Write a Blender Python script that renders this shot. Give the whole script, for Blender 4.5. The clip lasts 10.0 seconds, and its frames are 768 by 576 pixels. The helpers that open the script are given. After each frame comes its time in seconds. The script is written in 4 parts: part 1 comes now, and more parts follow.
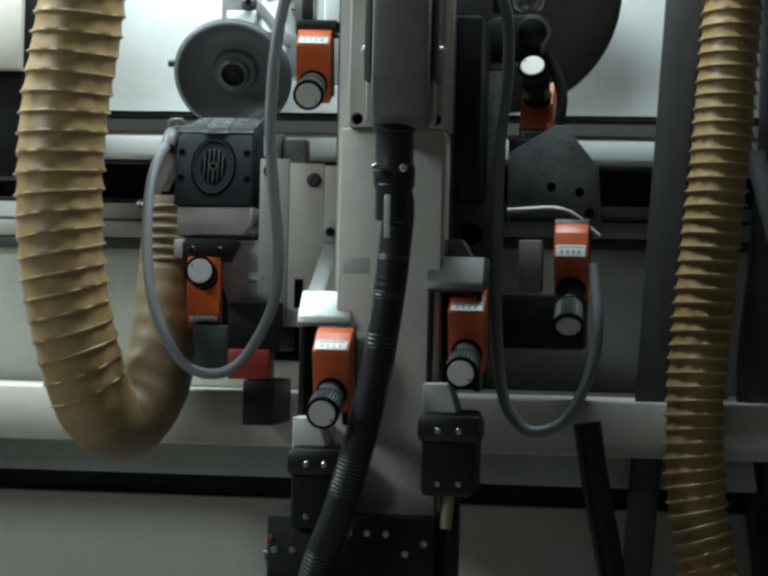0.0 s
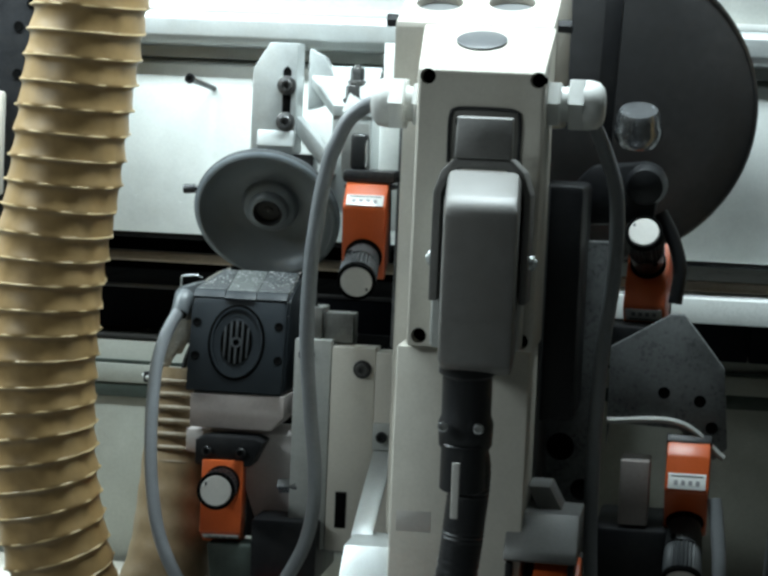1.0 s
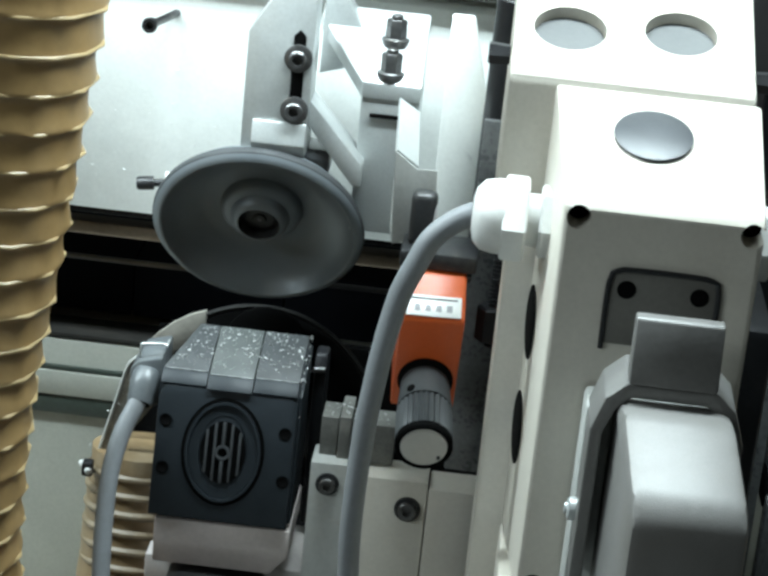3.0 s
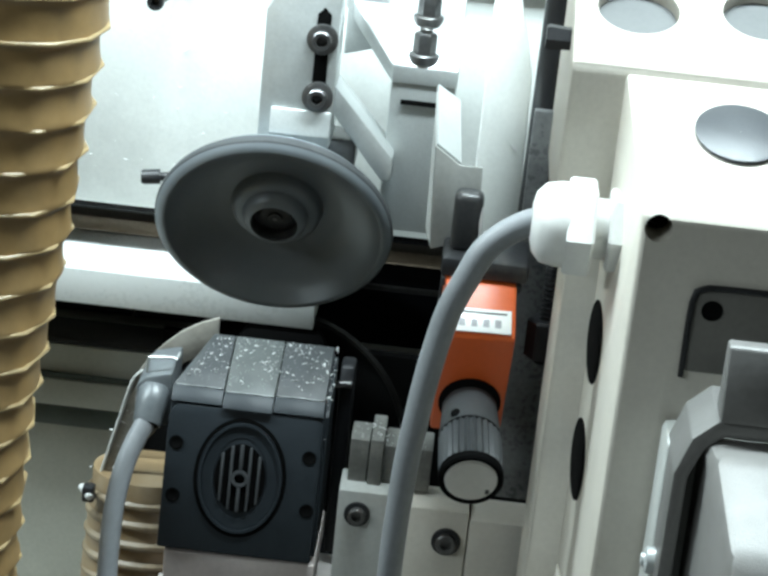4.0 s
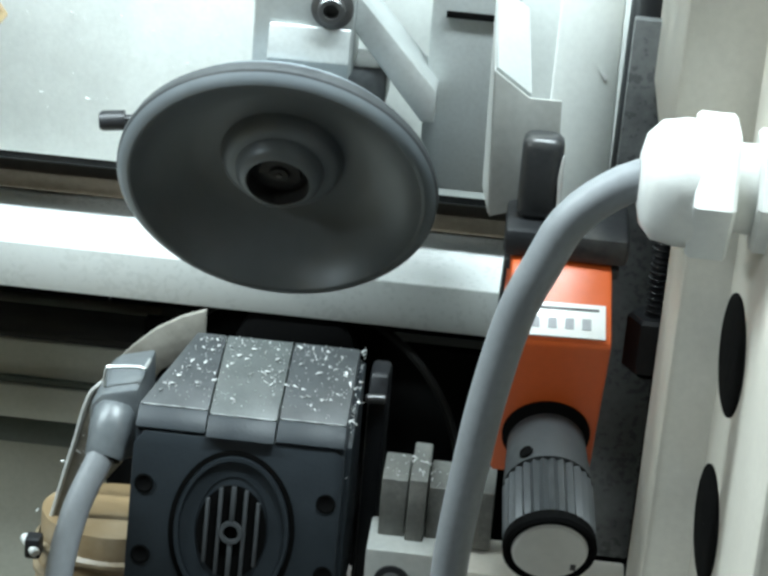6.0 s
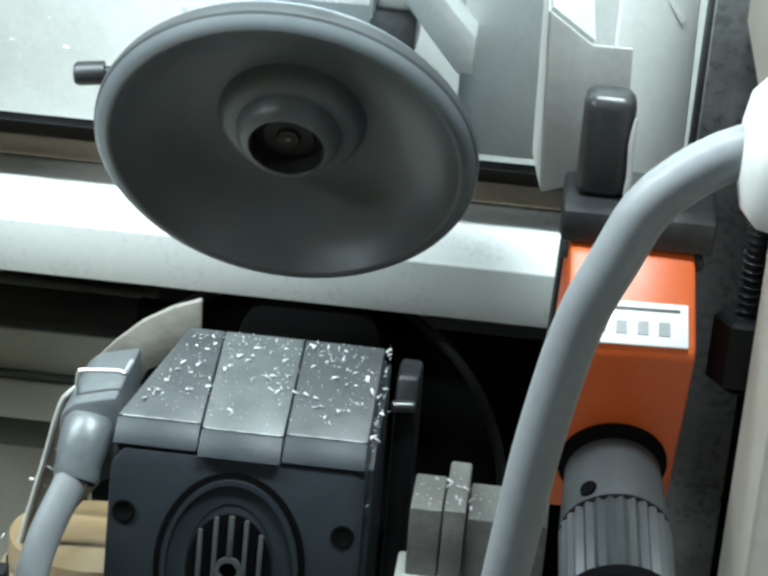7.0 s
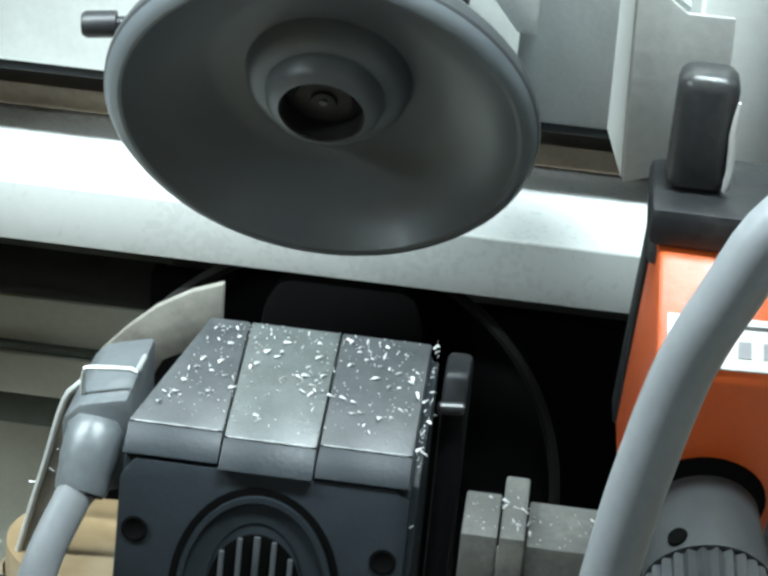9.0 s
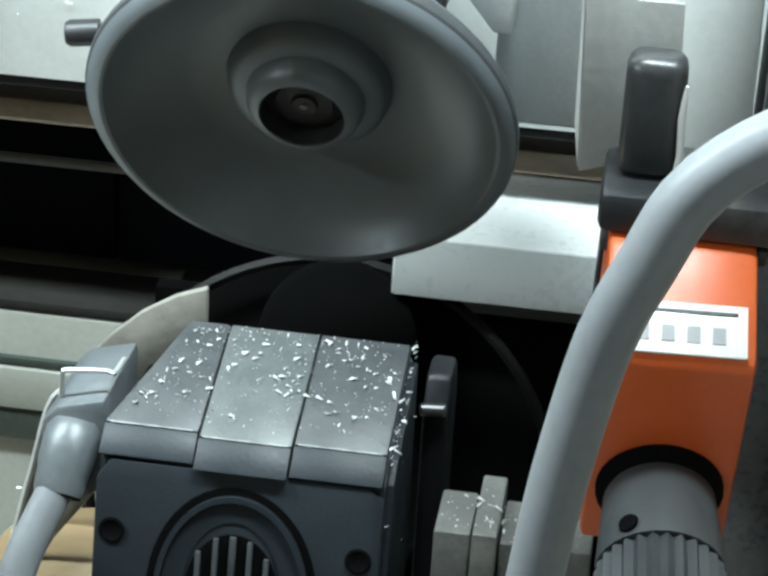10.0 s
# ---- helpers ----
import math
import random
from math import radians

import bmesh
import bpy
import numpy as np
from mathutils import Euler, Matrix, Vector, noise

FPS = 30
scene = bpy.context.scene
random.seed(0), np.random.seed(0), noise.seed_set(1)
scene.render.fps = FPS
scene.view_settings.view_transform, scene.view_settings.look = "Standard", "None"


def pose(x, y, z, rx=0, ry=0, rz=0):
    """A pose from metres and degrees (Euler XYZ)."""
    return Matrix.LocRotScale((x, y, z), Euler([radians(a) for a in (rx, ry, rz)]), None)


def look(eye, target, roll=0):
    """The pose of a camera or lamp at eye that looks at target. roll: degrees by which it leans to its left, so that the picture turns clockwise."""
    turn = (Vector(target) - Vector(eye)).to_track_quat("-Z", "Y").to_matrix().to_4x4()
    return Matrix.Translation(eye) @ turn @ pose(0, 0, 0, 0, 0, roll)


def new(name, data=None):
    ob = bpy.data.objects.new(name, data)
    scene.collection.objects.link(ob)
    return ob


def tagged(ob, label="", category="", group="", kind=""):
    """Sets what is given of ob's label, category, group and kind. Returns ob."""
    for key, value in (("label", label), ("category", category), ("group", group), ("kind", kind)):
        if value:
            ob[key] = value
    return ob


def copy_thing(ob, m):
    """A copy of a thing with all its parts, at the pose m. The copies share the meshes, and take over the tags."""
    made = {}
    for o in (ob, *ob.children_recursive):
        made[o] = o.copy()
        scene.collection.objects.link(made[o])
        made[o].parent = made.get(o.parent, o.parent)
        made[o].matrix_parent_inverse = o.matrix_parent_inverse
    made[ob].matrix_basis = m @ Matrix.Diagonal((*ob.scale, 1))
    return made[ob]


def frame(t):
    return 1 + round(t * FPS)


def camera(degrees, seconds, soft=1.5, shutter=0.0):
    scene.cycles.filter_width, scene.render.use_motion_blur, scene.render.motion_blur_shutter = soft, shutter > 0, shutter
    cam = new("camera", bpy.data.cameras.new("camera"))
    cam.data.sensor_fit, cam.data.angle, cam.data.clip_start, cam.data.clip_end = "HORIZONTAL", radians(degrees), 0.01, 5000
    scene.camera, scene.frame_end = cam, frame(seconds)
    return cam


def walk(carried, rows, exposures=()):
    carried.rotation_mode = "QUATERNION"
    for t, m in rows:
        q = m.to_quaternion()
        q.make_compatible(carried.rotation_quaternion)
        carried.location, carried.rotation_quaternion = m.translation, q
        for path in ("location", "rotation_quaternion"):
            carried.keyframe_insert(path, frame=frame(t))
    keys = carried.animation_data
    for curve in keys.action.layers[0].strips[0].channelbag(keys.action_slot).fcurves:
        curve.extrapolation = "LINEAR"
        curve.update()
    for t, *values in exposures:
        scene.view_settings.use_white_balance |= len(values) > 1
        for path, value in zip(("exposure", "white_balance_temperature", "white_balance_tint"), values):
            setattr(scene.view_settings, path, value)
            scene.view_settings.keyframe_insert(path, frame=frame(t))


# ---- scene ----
cam = camera(20.0, 10.0, soft=3.0)
PATH = [
    (0, (0.19893, -1.57257, 0.80267), (0.13426, -1.07681, 0.80838), 1.321),
    (0.5, (0.14096, -1.39594, 0.91208), (0.08323, -0.89935, 0.90418), 0.972),
    (1, (0.13459, -1.20740, 1.07462), (0.05944, -0.71493, 1.03184), 2.472),
    (1.5, (0.14968, -1.05566, 1.17613), (0.05003, -0.57229, 1.09599), 4.252),
    (2, (0.07331, -0.93755, 1.23389), (-0.00566, -0.45600, 1.12492), 4.290),
    (2.5, (-0.03715, -0.81860, 1.28363), (-0.06585, -0.33863, 1.14649), 4.435),
    (3, (-0.06699, -0.73401, 1.32029), (-0.08547, -0.26414, 1.15035), 5.875),
    (4.5, (-0.10223, -0.58994, 1.28388), (-0.11344, -0.12369, 1.10362), 5.932),
    (5, (-0.09281, -0.52870, 1.26000), (-0.11309, -0.06439, 1.07562), 5.434),
    (6.5, (-0.09846, -0.35891, 1.21513), (-0.12559, 0.10025, 1.01908), 4.702),
    (7, (-0.10019, -0.30653, 1.19545), (-0.13338, 0.14947, 0.99308), 4.446),
    (7.5, (-0.10215, -0.25942, 1.17496), (-0.13935, 0.19488, 0.96946), 3.972),
    (8, (-0.10672, -0.24947, 1.17369), (-0.14421, 0.20201, 0.96211), 4.154),
    (8.5, (-0.10088, -0.24606, 1.17790), (-0.14434, 0.20308, 0.96253), 3.907),
    (9, (-0.11436, -0.24005, 1.18532), (-0.14784, 0.20637, 0.96265), 5.089),
    (9.5, (-0.10425, -0.24167, 1.18256), (-0.14834, 0.20585, 0.96398), 3.969),
    (10, (-0.08874, -0.24148, 1.17724), (-0.14388, 0.20715, 0.96349), 3.331),
]

walk(cam, [(t, look(eye, target, roll)) for t, eye, target, roll in PATH],
     exposures=[(0.0, 0.0), (1.0, 0.02), (2.5, 0.04), (4.5, 0.12), (6.5, 0.26), (7.5, 0.48), (9.5, 0.48), (10.0, 0.42)])

Z0 = 1.09  # height of the work zone's reference line over the floor

# ---- light: fluorescent tubes of the hall, and the dim hall itself ----
world = bpy.data.worlds.new("world")
scene.world = world
world.use_nodes = True
world.node_tree.nodes["Background"].inputs[0].default_value = (0.75, 0.9, 1.0, 1)
world.node_tree.nodes["Background"].inputs[1].default_value = 0.012


def lamp(name, eye, target, sx, sy, watts, colour):
    data = bpy.data.lights.new(name, "AREA")
    data.shape, data.size, data.size_y, data.energy, data.color = "RECTANGLE", sx, sy, watts, colour
    ob = new(name, data)
    ob.matrix_world = look(eye, target)
    return ob


lamp("tube_lamp", (-0.46, 0.085, 1.48), (-0.46, 0.10, 0.9), 1.2, 0.06, 20.0, (0.80, 0.955, 1.0))
lamp("hall_lamp", (-2.6, -2.0, 2.6), (-0.4, 0.1, 0.6), 1.4, 0.3, 34.0, (0.84, 0.97, 1.0))


# ---- materials ----
def mat(name, col, rough=0.5, metal=0.0, var=0.12, scale=60.0, bump=0.05, dirt=None, dirt_amount=0.0, dirt_scale=18.0, coat=0.0, spec=0.5):
    m = bpy.data.materials.new(name)
    m.use_nodes = True
    nt = m.node_tree
    b = nt.nodes["Principled BSDF"]
    b.inputs["Metallic"].default_value = metal
    b.inputs["Coat Weight"].default_value = coat
    b.inputs["Specular IOR Level"].default_value = spec
    tc = nt.nodes.new("ShaderNodeTexCoord")
    n1 = nt.nodes.new("ShaderNodeTexNoise")
    n1.inputs["Scale"].default_value, n1.inputs["Detail"].default_value = scale, 5
    n2 = nt.nodes.new("ShaderNodeTexNoise")
    n2.inputs["Scale"].default_value, n2.inputs["Detail"].default_value = scale * 8, 3
    for n in (n1, n2):
        nt.links.new(tc.outputs["Object"], n.inputs["Vector"])
    add = nt.nodes.new("ShaderNodeMath")
    add.operation = "ADD"
    nt.links.new(n1.outputs["Fac"], add.inputs[0])
    nt.links.new(n2.outputs["Fac"], add.inputs[1])
    ramp = nt.nodes.new("ShaderNodeMapRange")
    ramp.inputs[1].default_value, ramp.inputs[2].default_value = 0.6, 1.4
    ramp.inputs[3].default_value, ramp.inputs[4].default_value = 1 - var, 1 + var
    nt.links.new(add.outputs[0], ramp.inputs[0])
    mix = nt.nodes.new("ShaderNodeMix")
    mix.data_type, mix.blend_type = "RGBA", "MULTIPLY"
    mix.inputs[0].default_value = 1.0
    mix.inputs[6].default_value = (*col, 1)
    nt.links.new(ramp.outputs[0], mix.inputs[7])
    out = mix.outputs[2]
    if dirt:
        n3 = nt.nodes.new("ShaderNodeTexNoise")
        n3.inputs["Scale"].default_value, n3.inputs["Detail"].default_value = dirt_scale, 8
        n3.inputs["Roughness"].default_value = 0.7
        nt.links.new(tc.outputs["Object"], n3.inputs["Vector"])
        r3 = nt.nodes.new("ShaderNodeMapRange")
        r3.inputs[1].default_value, r3.inputs[2].default_value = 0.5, 0.72
        r3.inputs[3].default_value, r3.inputs[4].default_value = 0.0, dirt_amount
        nt.links.new(n3.outputs["Fac"], r3.inputs[0])
        mx = nt.nodes.new("ShaderNodeMix")
        mx.data_type = "RGBA"
        nt.links.new(r3.outputs[0], mx.inputs[0])
        nt.links.new(out, mx.inputs[6])
        mx.inputs[7].default_value = (*dirt, 1)
        out = mx.outputs[2]
    nt.links.new(out, b.inputs["Base Color"])
    rr = nt.nodes.new("ShaderNodeMapRange")
    rr.inputs[1].default_value, rr.inputs[2].default_value = 0.6, 1.4
    rr.inputs[3].default_value, rr.inputs[4].default_value = max(0.05, rough - 0.07), min(1.0, rough + 0.07)
    nt.links.new(add.outputs[0], rr.inputs[0])
    nt.links.new(rr.outputs[0], b.inputs["Roughness"])
    if bump:
        bp = nt.nodes.new("ShaderNodeBump")
        bp.inputs["Strength"].default_value, bp.inputs["Distance"].default_value = bump, 0.002
        nt.links.new(n2.outputs["Fac"], bp.inputs["Height"])
        nt.links.new(bp.outputs[0], b.inputs["Normal"])
    return m


DUST = (0.42, 0.38, 0.31)
CREAM = mat("cream_paint", (0.56, 0.53, 0.465), 0.45, var=0.06, dirt=(0.36, 0.31, 0.24), dirt_amount=0.25)
CREAM_DULL = mat("cream_sheet_metal", (0.42, 0.43, 0.38), 0.5, var=0.08, dirt=(0.22, 0.19, 0.15), dirt_amount=0.5, dirt_scale=9)
PANEL = mat("pale_grey_panel", (0.77, 0.795, 0.765), 0.35, var=0.05, dirt=(0.45, 0.47, 0.44), dirt_amount=0.3)
WHITE_PLASTIC = mat("white_plastic", (0.66, 0.665, 0.64), 0.4, var=0.05, dirt=(0.45, 0.43, 0.38), dirt_amount=0.2)
# board whitened and edge band greyed to put light from above into their colours
BOARD = mat("white_melamine", (0.90, 0.92, 0.90), 0.3, var=0.02, bump=0.01)
EDGE = mat("edge_band", (0.60, 0.62, 0.60), 0.3, var=0.03, bump=0.01)
ALU = mat("machined_aluminium", (0.51, 0.535, 0.53), 0.36, 0.45, var=0.08, scale=90, dirt=DUST, dirt_amount=0.2)
ALU_MATT = mat("dull_aluminium", (0.44, 0.45, 0.43), 0.5, 0.35, var=0.1, dirt=DUST, dirt_amount=0.3)
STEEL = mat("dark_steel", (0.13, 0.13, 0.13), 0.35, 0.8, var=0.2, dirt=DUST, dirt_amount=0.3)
CHROME = mat("bright_steel", (0.75, 0.76, 0.78), 0.18, 1.0, var=0.08)
BLACK = mat("black_metal", (0.010, 0.0105, 0.012), 0.45, var=0.3, dirt=(0.05, 0.048, 0.042), dirt_amount=0.3, spec=0.3)
# near-black that puts the darkness of holes, gaps and deep recesses into colour
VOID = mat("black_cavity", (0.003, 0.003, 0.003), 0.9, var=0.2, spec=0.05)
RUBBER = mat("black_rubber", (0.011, 0.0115, 0.013), 0.42, var=0.25)
BELL = mat("grey_cast_disc", (0.195, 0.219, 0.236), 0.43, 0.3, var=0.04, scale=30, bump=0.01, dirt=(0.13, 0.14, 0.14), dirt_amount=0.2)
RIM_DARK = mat("dark_rim_steel", (0.07, 0.074, 0.077), 0.42, 0.3, var=0.08, scale=40, bump=0.02, spec=0.35)
HUB = mat("hub_rubber", (0.03, 0.03, 0.03), 0.45, var=0.25, spec=0.4)
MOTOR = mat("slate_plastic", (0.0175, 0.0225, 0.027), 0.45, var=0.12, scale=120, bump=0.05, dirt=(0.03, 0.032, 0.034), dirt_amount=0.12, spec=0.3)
# dusty slate, lightened for the reflection the tilted middle panel shows
MOTOR_MID = mat("sheen_slate_plastic", (0.075, 0.082, 0.08), 0.36, var=0.25, scale=150, bump=0.06, dirt=(0.13, 0.13, 0.125), dirt_amount=0.4, dirt_scale=50)
# slate with real dust, also lightened for the light from above
MOTOR_TOP = mat("dusty_lit_slate_plastic", (0.046, 0.05, 0.052), 0.4, var=0.25, scale=150, bump=0.06, dirt=(0.10, 0.10, 0.098), dirt_amount=0.4, dirt_scale=70)
CABLE = mat("grey_cable_jacket", (0.2, 0.21, 0.22), 0.4, var=0.08, scale=60, bump=0.03, spec=0.4)
GLAND = mat("grey_gland_plastic", (0.10, 0.11, 0.116), 0.36, var=0.15, dirt=(0.2, 0.2, 0.19), dirt_amount=0.3, dirt_scale=60)
ORANGE = mat("orange_plastic", (0.62, 0.105, 0.02), 0.38, var=0.06, dirt=(0.4, 0.16, 0.07), dirt_amount=0.25)
KNOB = mat("grey_knob_plastic", (0.05, 0.054, 0.057), 0.5, var=0.12, dirt=DUST, dirt_amount=0.05, spec=0.25)
CAP = mat("beige_knob_cap", (0.62, 0.6, 0.56), 0.5, var=0.05)
LABEL = mat("white_window", (0.85, 0.85, 0.82), 0.2, var=0.03, bump=0)
INK = mat("black_print", (0.03, 0.03, 0.03), 0.5, var=0.1, bump=0)
HOSE = mat("amber_hose", (0.32, 0.205, 0.085), 0.42, var=0.14, scale=25, dirt=(0.24, 0.145, 0.05), dirt_amount=0.5, dirt_scale=14)
HOSE_RIB = mat("amber_hose_coil", (0.41, 0.30, 0.15), 0.4, var=0.1, scale=40, dirt=(0.3, 0.2, 0.09), dirt_amount=0.3)
HOSE_BROWN = mat("brown_hose", (0.2, 0.14, 0.075), 0.42, var=0.15, scale=25, dirt=(0.35, 0.31, 0.24), dirt_amount=0.4)
DISC = mat("dusty_grey_steel", (0.065, 0.065, 0.067), 0.45, 0.3, var=0.12, scale=20, dirt=(0.11, 0.107, 0.10), dirt_amount=0.4, dirt_scale=10)
CLEAR = mat("milky_guard_plastic", (0.13, 0.135, 0.135), 0.3, var=0.3, dirt=(0.02, 0.02, 0.02), dirt_amount=0.85, dirt_scale=26)
CHIP = mat("white_chip", (0.68, 0.69, 0.68), 0.35, var=0.05, bump=0)
GREY_POST = mat("grey_post_paint", (0.05, 0.051, 0.052), 0.4, var=0.1)
WOOD = mat("brown_rail", (0.28, 0.22, 0.16), 0.55, var=0.2)
# black rubber, taken darker to hold the shade in the gap under the beam
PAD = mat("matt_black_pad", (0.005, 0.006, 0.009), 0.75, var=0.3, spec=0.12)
FLOOR = mat("concrete", (0.3, 0.3, 0.29), 0.7, var=0.15, scale=8)
WALL = mat("hall_wall", (0.45, 0.45, 0.42), 0.7, var=0.08, scale=5)
GREEN = mat("dark_green_paint", (0.05, 0.065, 0.055), 0.5, var=0.2)
RED = mat("red_plastic", (0.32, 0.03, 0.025), 0.45, var=0.1)


# ---- mesh tools: lengths in millimetres from the reference line ----
def merge(bm, other, m=None):
    tmp = bpy.data.meshes.new("tmp")
    if m:
        bmesh.ops.transform(other, matrix=m, verts=other.verts)
    other.to_mesh(tmp)
    other.free()
    bm.from_mesh(tmp)
    bpy.data.meshes.remove(tmp)
    return bm


def box(x0, x1, y0, y1, z0, z1, bev=0.8, bm=None, m=None, seg=2):
    b = bmesh.new()
    bmesh.ops.create_cube(b, size=1.0)
    for v in b.verts:
        v.co = Vector(((x0 + x1) / 2 + v.co.x * (x1 - x0), (y0 + y1) / 2 + v.co.y * (y1 - y0), (z0 + z1) / 2 + v.co.z * (z1 - z0)))
    if bev:
        bmesh.ops.bevel(b, geom=list(b.edges), offset=bev, segments=seg, affect="EDGES", profile=0.5)
    return merge(bm or bmesh.new(), b, m)


def prism(poly, axis, a0, a1, bev=0.8, bm=None):
    """A polygon in the two other axes (in order), drawn out along axis."""
    b = bmesh.new()
    def at(p, a):
        return {"x": (a, p[0], p[1]), "y": (p[0], a, p[1]), "z": (p[0], p[1], a)}[axis]
    lo = [b.verts.new(at(p, a0)) for p in poly]
    hi = [b.verts.new(at(p, a1)) for p in poly]
    b.faces.new(lo)
    b.faces.new(list(reversed(hi)))
    n = len(poly)
    for i in range(n):
        b.faces.new((lo[i], hi[i], hi[(i + 1) % n], lo[(i + 1) % n]))
    bmesh.ops.recalc_face_normals(b, faces=b.faces)
    if bev:
        bmesh.ops.bevel(b, geom=list(b.edges), offset=bev, segments=2, affect="EDGES", profile=0.5)
    return merge(bm or bmesh.new(), b)


def frame_of(d):
    d = Vector(d).normalized()
    return d.to_track_quat("Z", "Y").to_matrix().to_4x4()


def lathe(profile, origin, axis, n=48, bm=None, caps=True, flute=0, depth=0.0):
    """profile: rows of (distance along axis, radius)."""
    b = bmesh.new()
    rings = []
    for a, r in profile:
        ring = []
        for k in range(n):
            q = r * (1 - depth * (k % 2)) if flute and r > 0 else r
            w = 2 * math.pi * k / n
            ring.append(b.verts.new((q * math.cos(w), q * math.sin(w), a)))
        rings.append(ring)
    for r0, r1 in zip(rings, rings[1:]):
        for k in range(n):
            b.faces.new((r0[k], r0[(k + 1) % n], r1[(k + 1) % n], r1[k]))
    if caps:
        b.faces.new(list(reversed(rings[0])))
        b.faces.new(rings[-1])
    bmesh.ops.recalc_face_normals(b, faces=b.faces)
    return merge(bm or bmesh.new(), b, Matrix.Translation(origin) @ frame_of(axis))


def cyl(p0, p1, r, n=28, bm=None, ch=0.5, r1=None):
    p0, p1 = Vector(p0), Vector(p1)
    h = (p1 - p0).length
    e = r if r1 is None else r1
    ch = min(ch, h / 3, r / 3)
    return lathe([(0, r - ch), (ch, r), (h - ch, e), (h, e - ch)], p0, p1 - p0, n, bm)


def curve_points(pts, step=3.0):
    pts = [Vector(p) for p in pts]
    pts = [pts[0] * 2 - pts[1]] + pts + [pts[-1] * 2 - pts[-2]]
    out = []
    for i in range(1, len(pts) - 2):
        a, b, c, d = pts[i - 1 : i + 3]
        k = max(2, int((c - b).length / step))
        for j in range(k):
            t = j / k
            out.append(0.5 * (2 * b + (c - a) * t + (2 * a - 5 * b + 4 * c - d) * t * t + (3 * b - a - 3 * c + d) * t**3))
    out.append(pts[-2])
    return out


def tube(pts, radius, n=20, step=3.0, bm=None, smooth=True):
    """radius: a number, or a function of the length along the tube."""
    line = curve_points(pts, step) if smooth else [Vector(p) for p in pts]
    b = bmesh.new()
    up, rings, s = Vector((0.3, -0.9, 0.2)), [], 0.0
    for i, p in enumerate(line):
        d = (line[min(i + 1, len(line) - 1)] - line[max(i - 1, 0)]).normalized()
        u = (up - d * up.dot(d)).normalized()
        up = u
        v = d.cross(u)
        if i:
            s += (p - line[i - 1]).length
        r = radius(s) if callable(radius) else radius
        rings.append([b.verts.new(p + r * (u * math.cos(2 * math.pi * k / n) + v * math.sin(2 * math.pi * k / n))) for k in range(n)])
    for r0, r1 in zip(rings, rings[1:]):
        for k in range(n):
            b.faces.new((r0[k], r0[(k + 1) % n], r1[(k + 1) % n], r1[k]))
    b.faces.new(list(reversed(rings[0])))
    b.faces.new(rings[-1])
    bmesh.ops.recalc_face_normals(b, faces=b.faces)
    return merge(bm or bmesh.new(), b)


def mm(x, y, z):
    return Vector((x / 1000, y / 1000, Z0 + z / 1000))


def thing(name, at, label, category, group="", kind=""):
    ob = new(name)
    ob.location = mm(*at)
    ob.empty_display_size = 0.02
    return tagged(ob, label, category, group, kind)


def finish(ob, bm, material, angle=38):
    bm.to_mesh(ob.data)
    bm.free()
    ob.data.materials.append(material)
    for p in ob.data.polygons:
        p.use_smooth = True
    ob.data.set_sharp_from_angle(angle=radians(angle))


def origin_of(ob):
    return origin_of(ob.parent) + ob.location if ob.parent else ob.location.copy()


def part(name, bm, material, parent, label=""):
    """One mesh under a thing or under a part."""
    ob = new(name, bpy.data.meshes.new(name))
    base = origin_of(parent)
    for v in bm.verts:
        v.co = mm(*v.co) - base
    finish(ob, bm, material)
    ob.parent = parent
    if label:
        tagged(ob, label)
    return ob


def solid(name, bm, material, label, category="", group="", kind="", at=None):
    """A thing that is one mesh."""
    ob = new(name, bpy.data.meshes.new(name))
    if at is None:
        lo = [min(v.co[k] for v in bm.verts) for k in range(3)]
        hi = [max(v.co[k] for v in bm.verts) for k in range(3)]
        at = ((lo[0] + hi[0]) / 2, (lo[1] + hi[1]) / 2, lo[2])
    ob.location = mm(*at)
    for v in bm.verts:
        v.co = mm(*v.co) - ob.location
    finish(ob, bm, material)
    return tagged(ob, label, category, group, kind)


def shift(ob, x, y, z):
    """Move a whole thing with its parts."""
    ob.location += Vector((x, y, z)) / 1000


def sheet(corners, thick, bm=None):
    """A flat plate through four or more corners, thick along its normal."""
    b = bmesh.new()
    pts = [Vector(c) for c in corners]
    n = (pts[1] - pts[0]).cross(pts[2] - pts[1]).normalized() * thick
    lo, hi = [b.verts.new(p) for p in pts], [b.verts.new(p + n) for p in pts]
    b.faces.new(lo)
    b.faces.new(list(reversed(hi)))
    for i in range(len(pts)):
        k = (i + 1) % len(pts)
        b.faces.new((lo[i], hi[i], hi[k], lo[k]))
    bmesh.ops.recalc_face_normals(b, faces=b.faces)
    return merge(bm or bmesh.new(), b)


def socket_screw(p, axis, r, parent, name="socket_screw", material=None, h=3.0):
    """A cap screw with a hollow head that stands h out along axis."""
    sc = part(name, lathe([(-2, r * 0.9), (h - 0.6, r), (h, r - 0.6), (h, r * 0.55), (h * 0.2, r * 0.5), (h * 0.2, 0.05)], p, axis, 20, caps=False), material or STEEL, parent)
    return sc


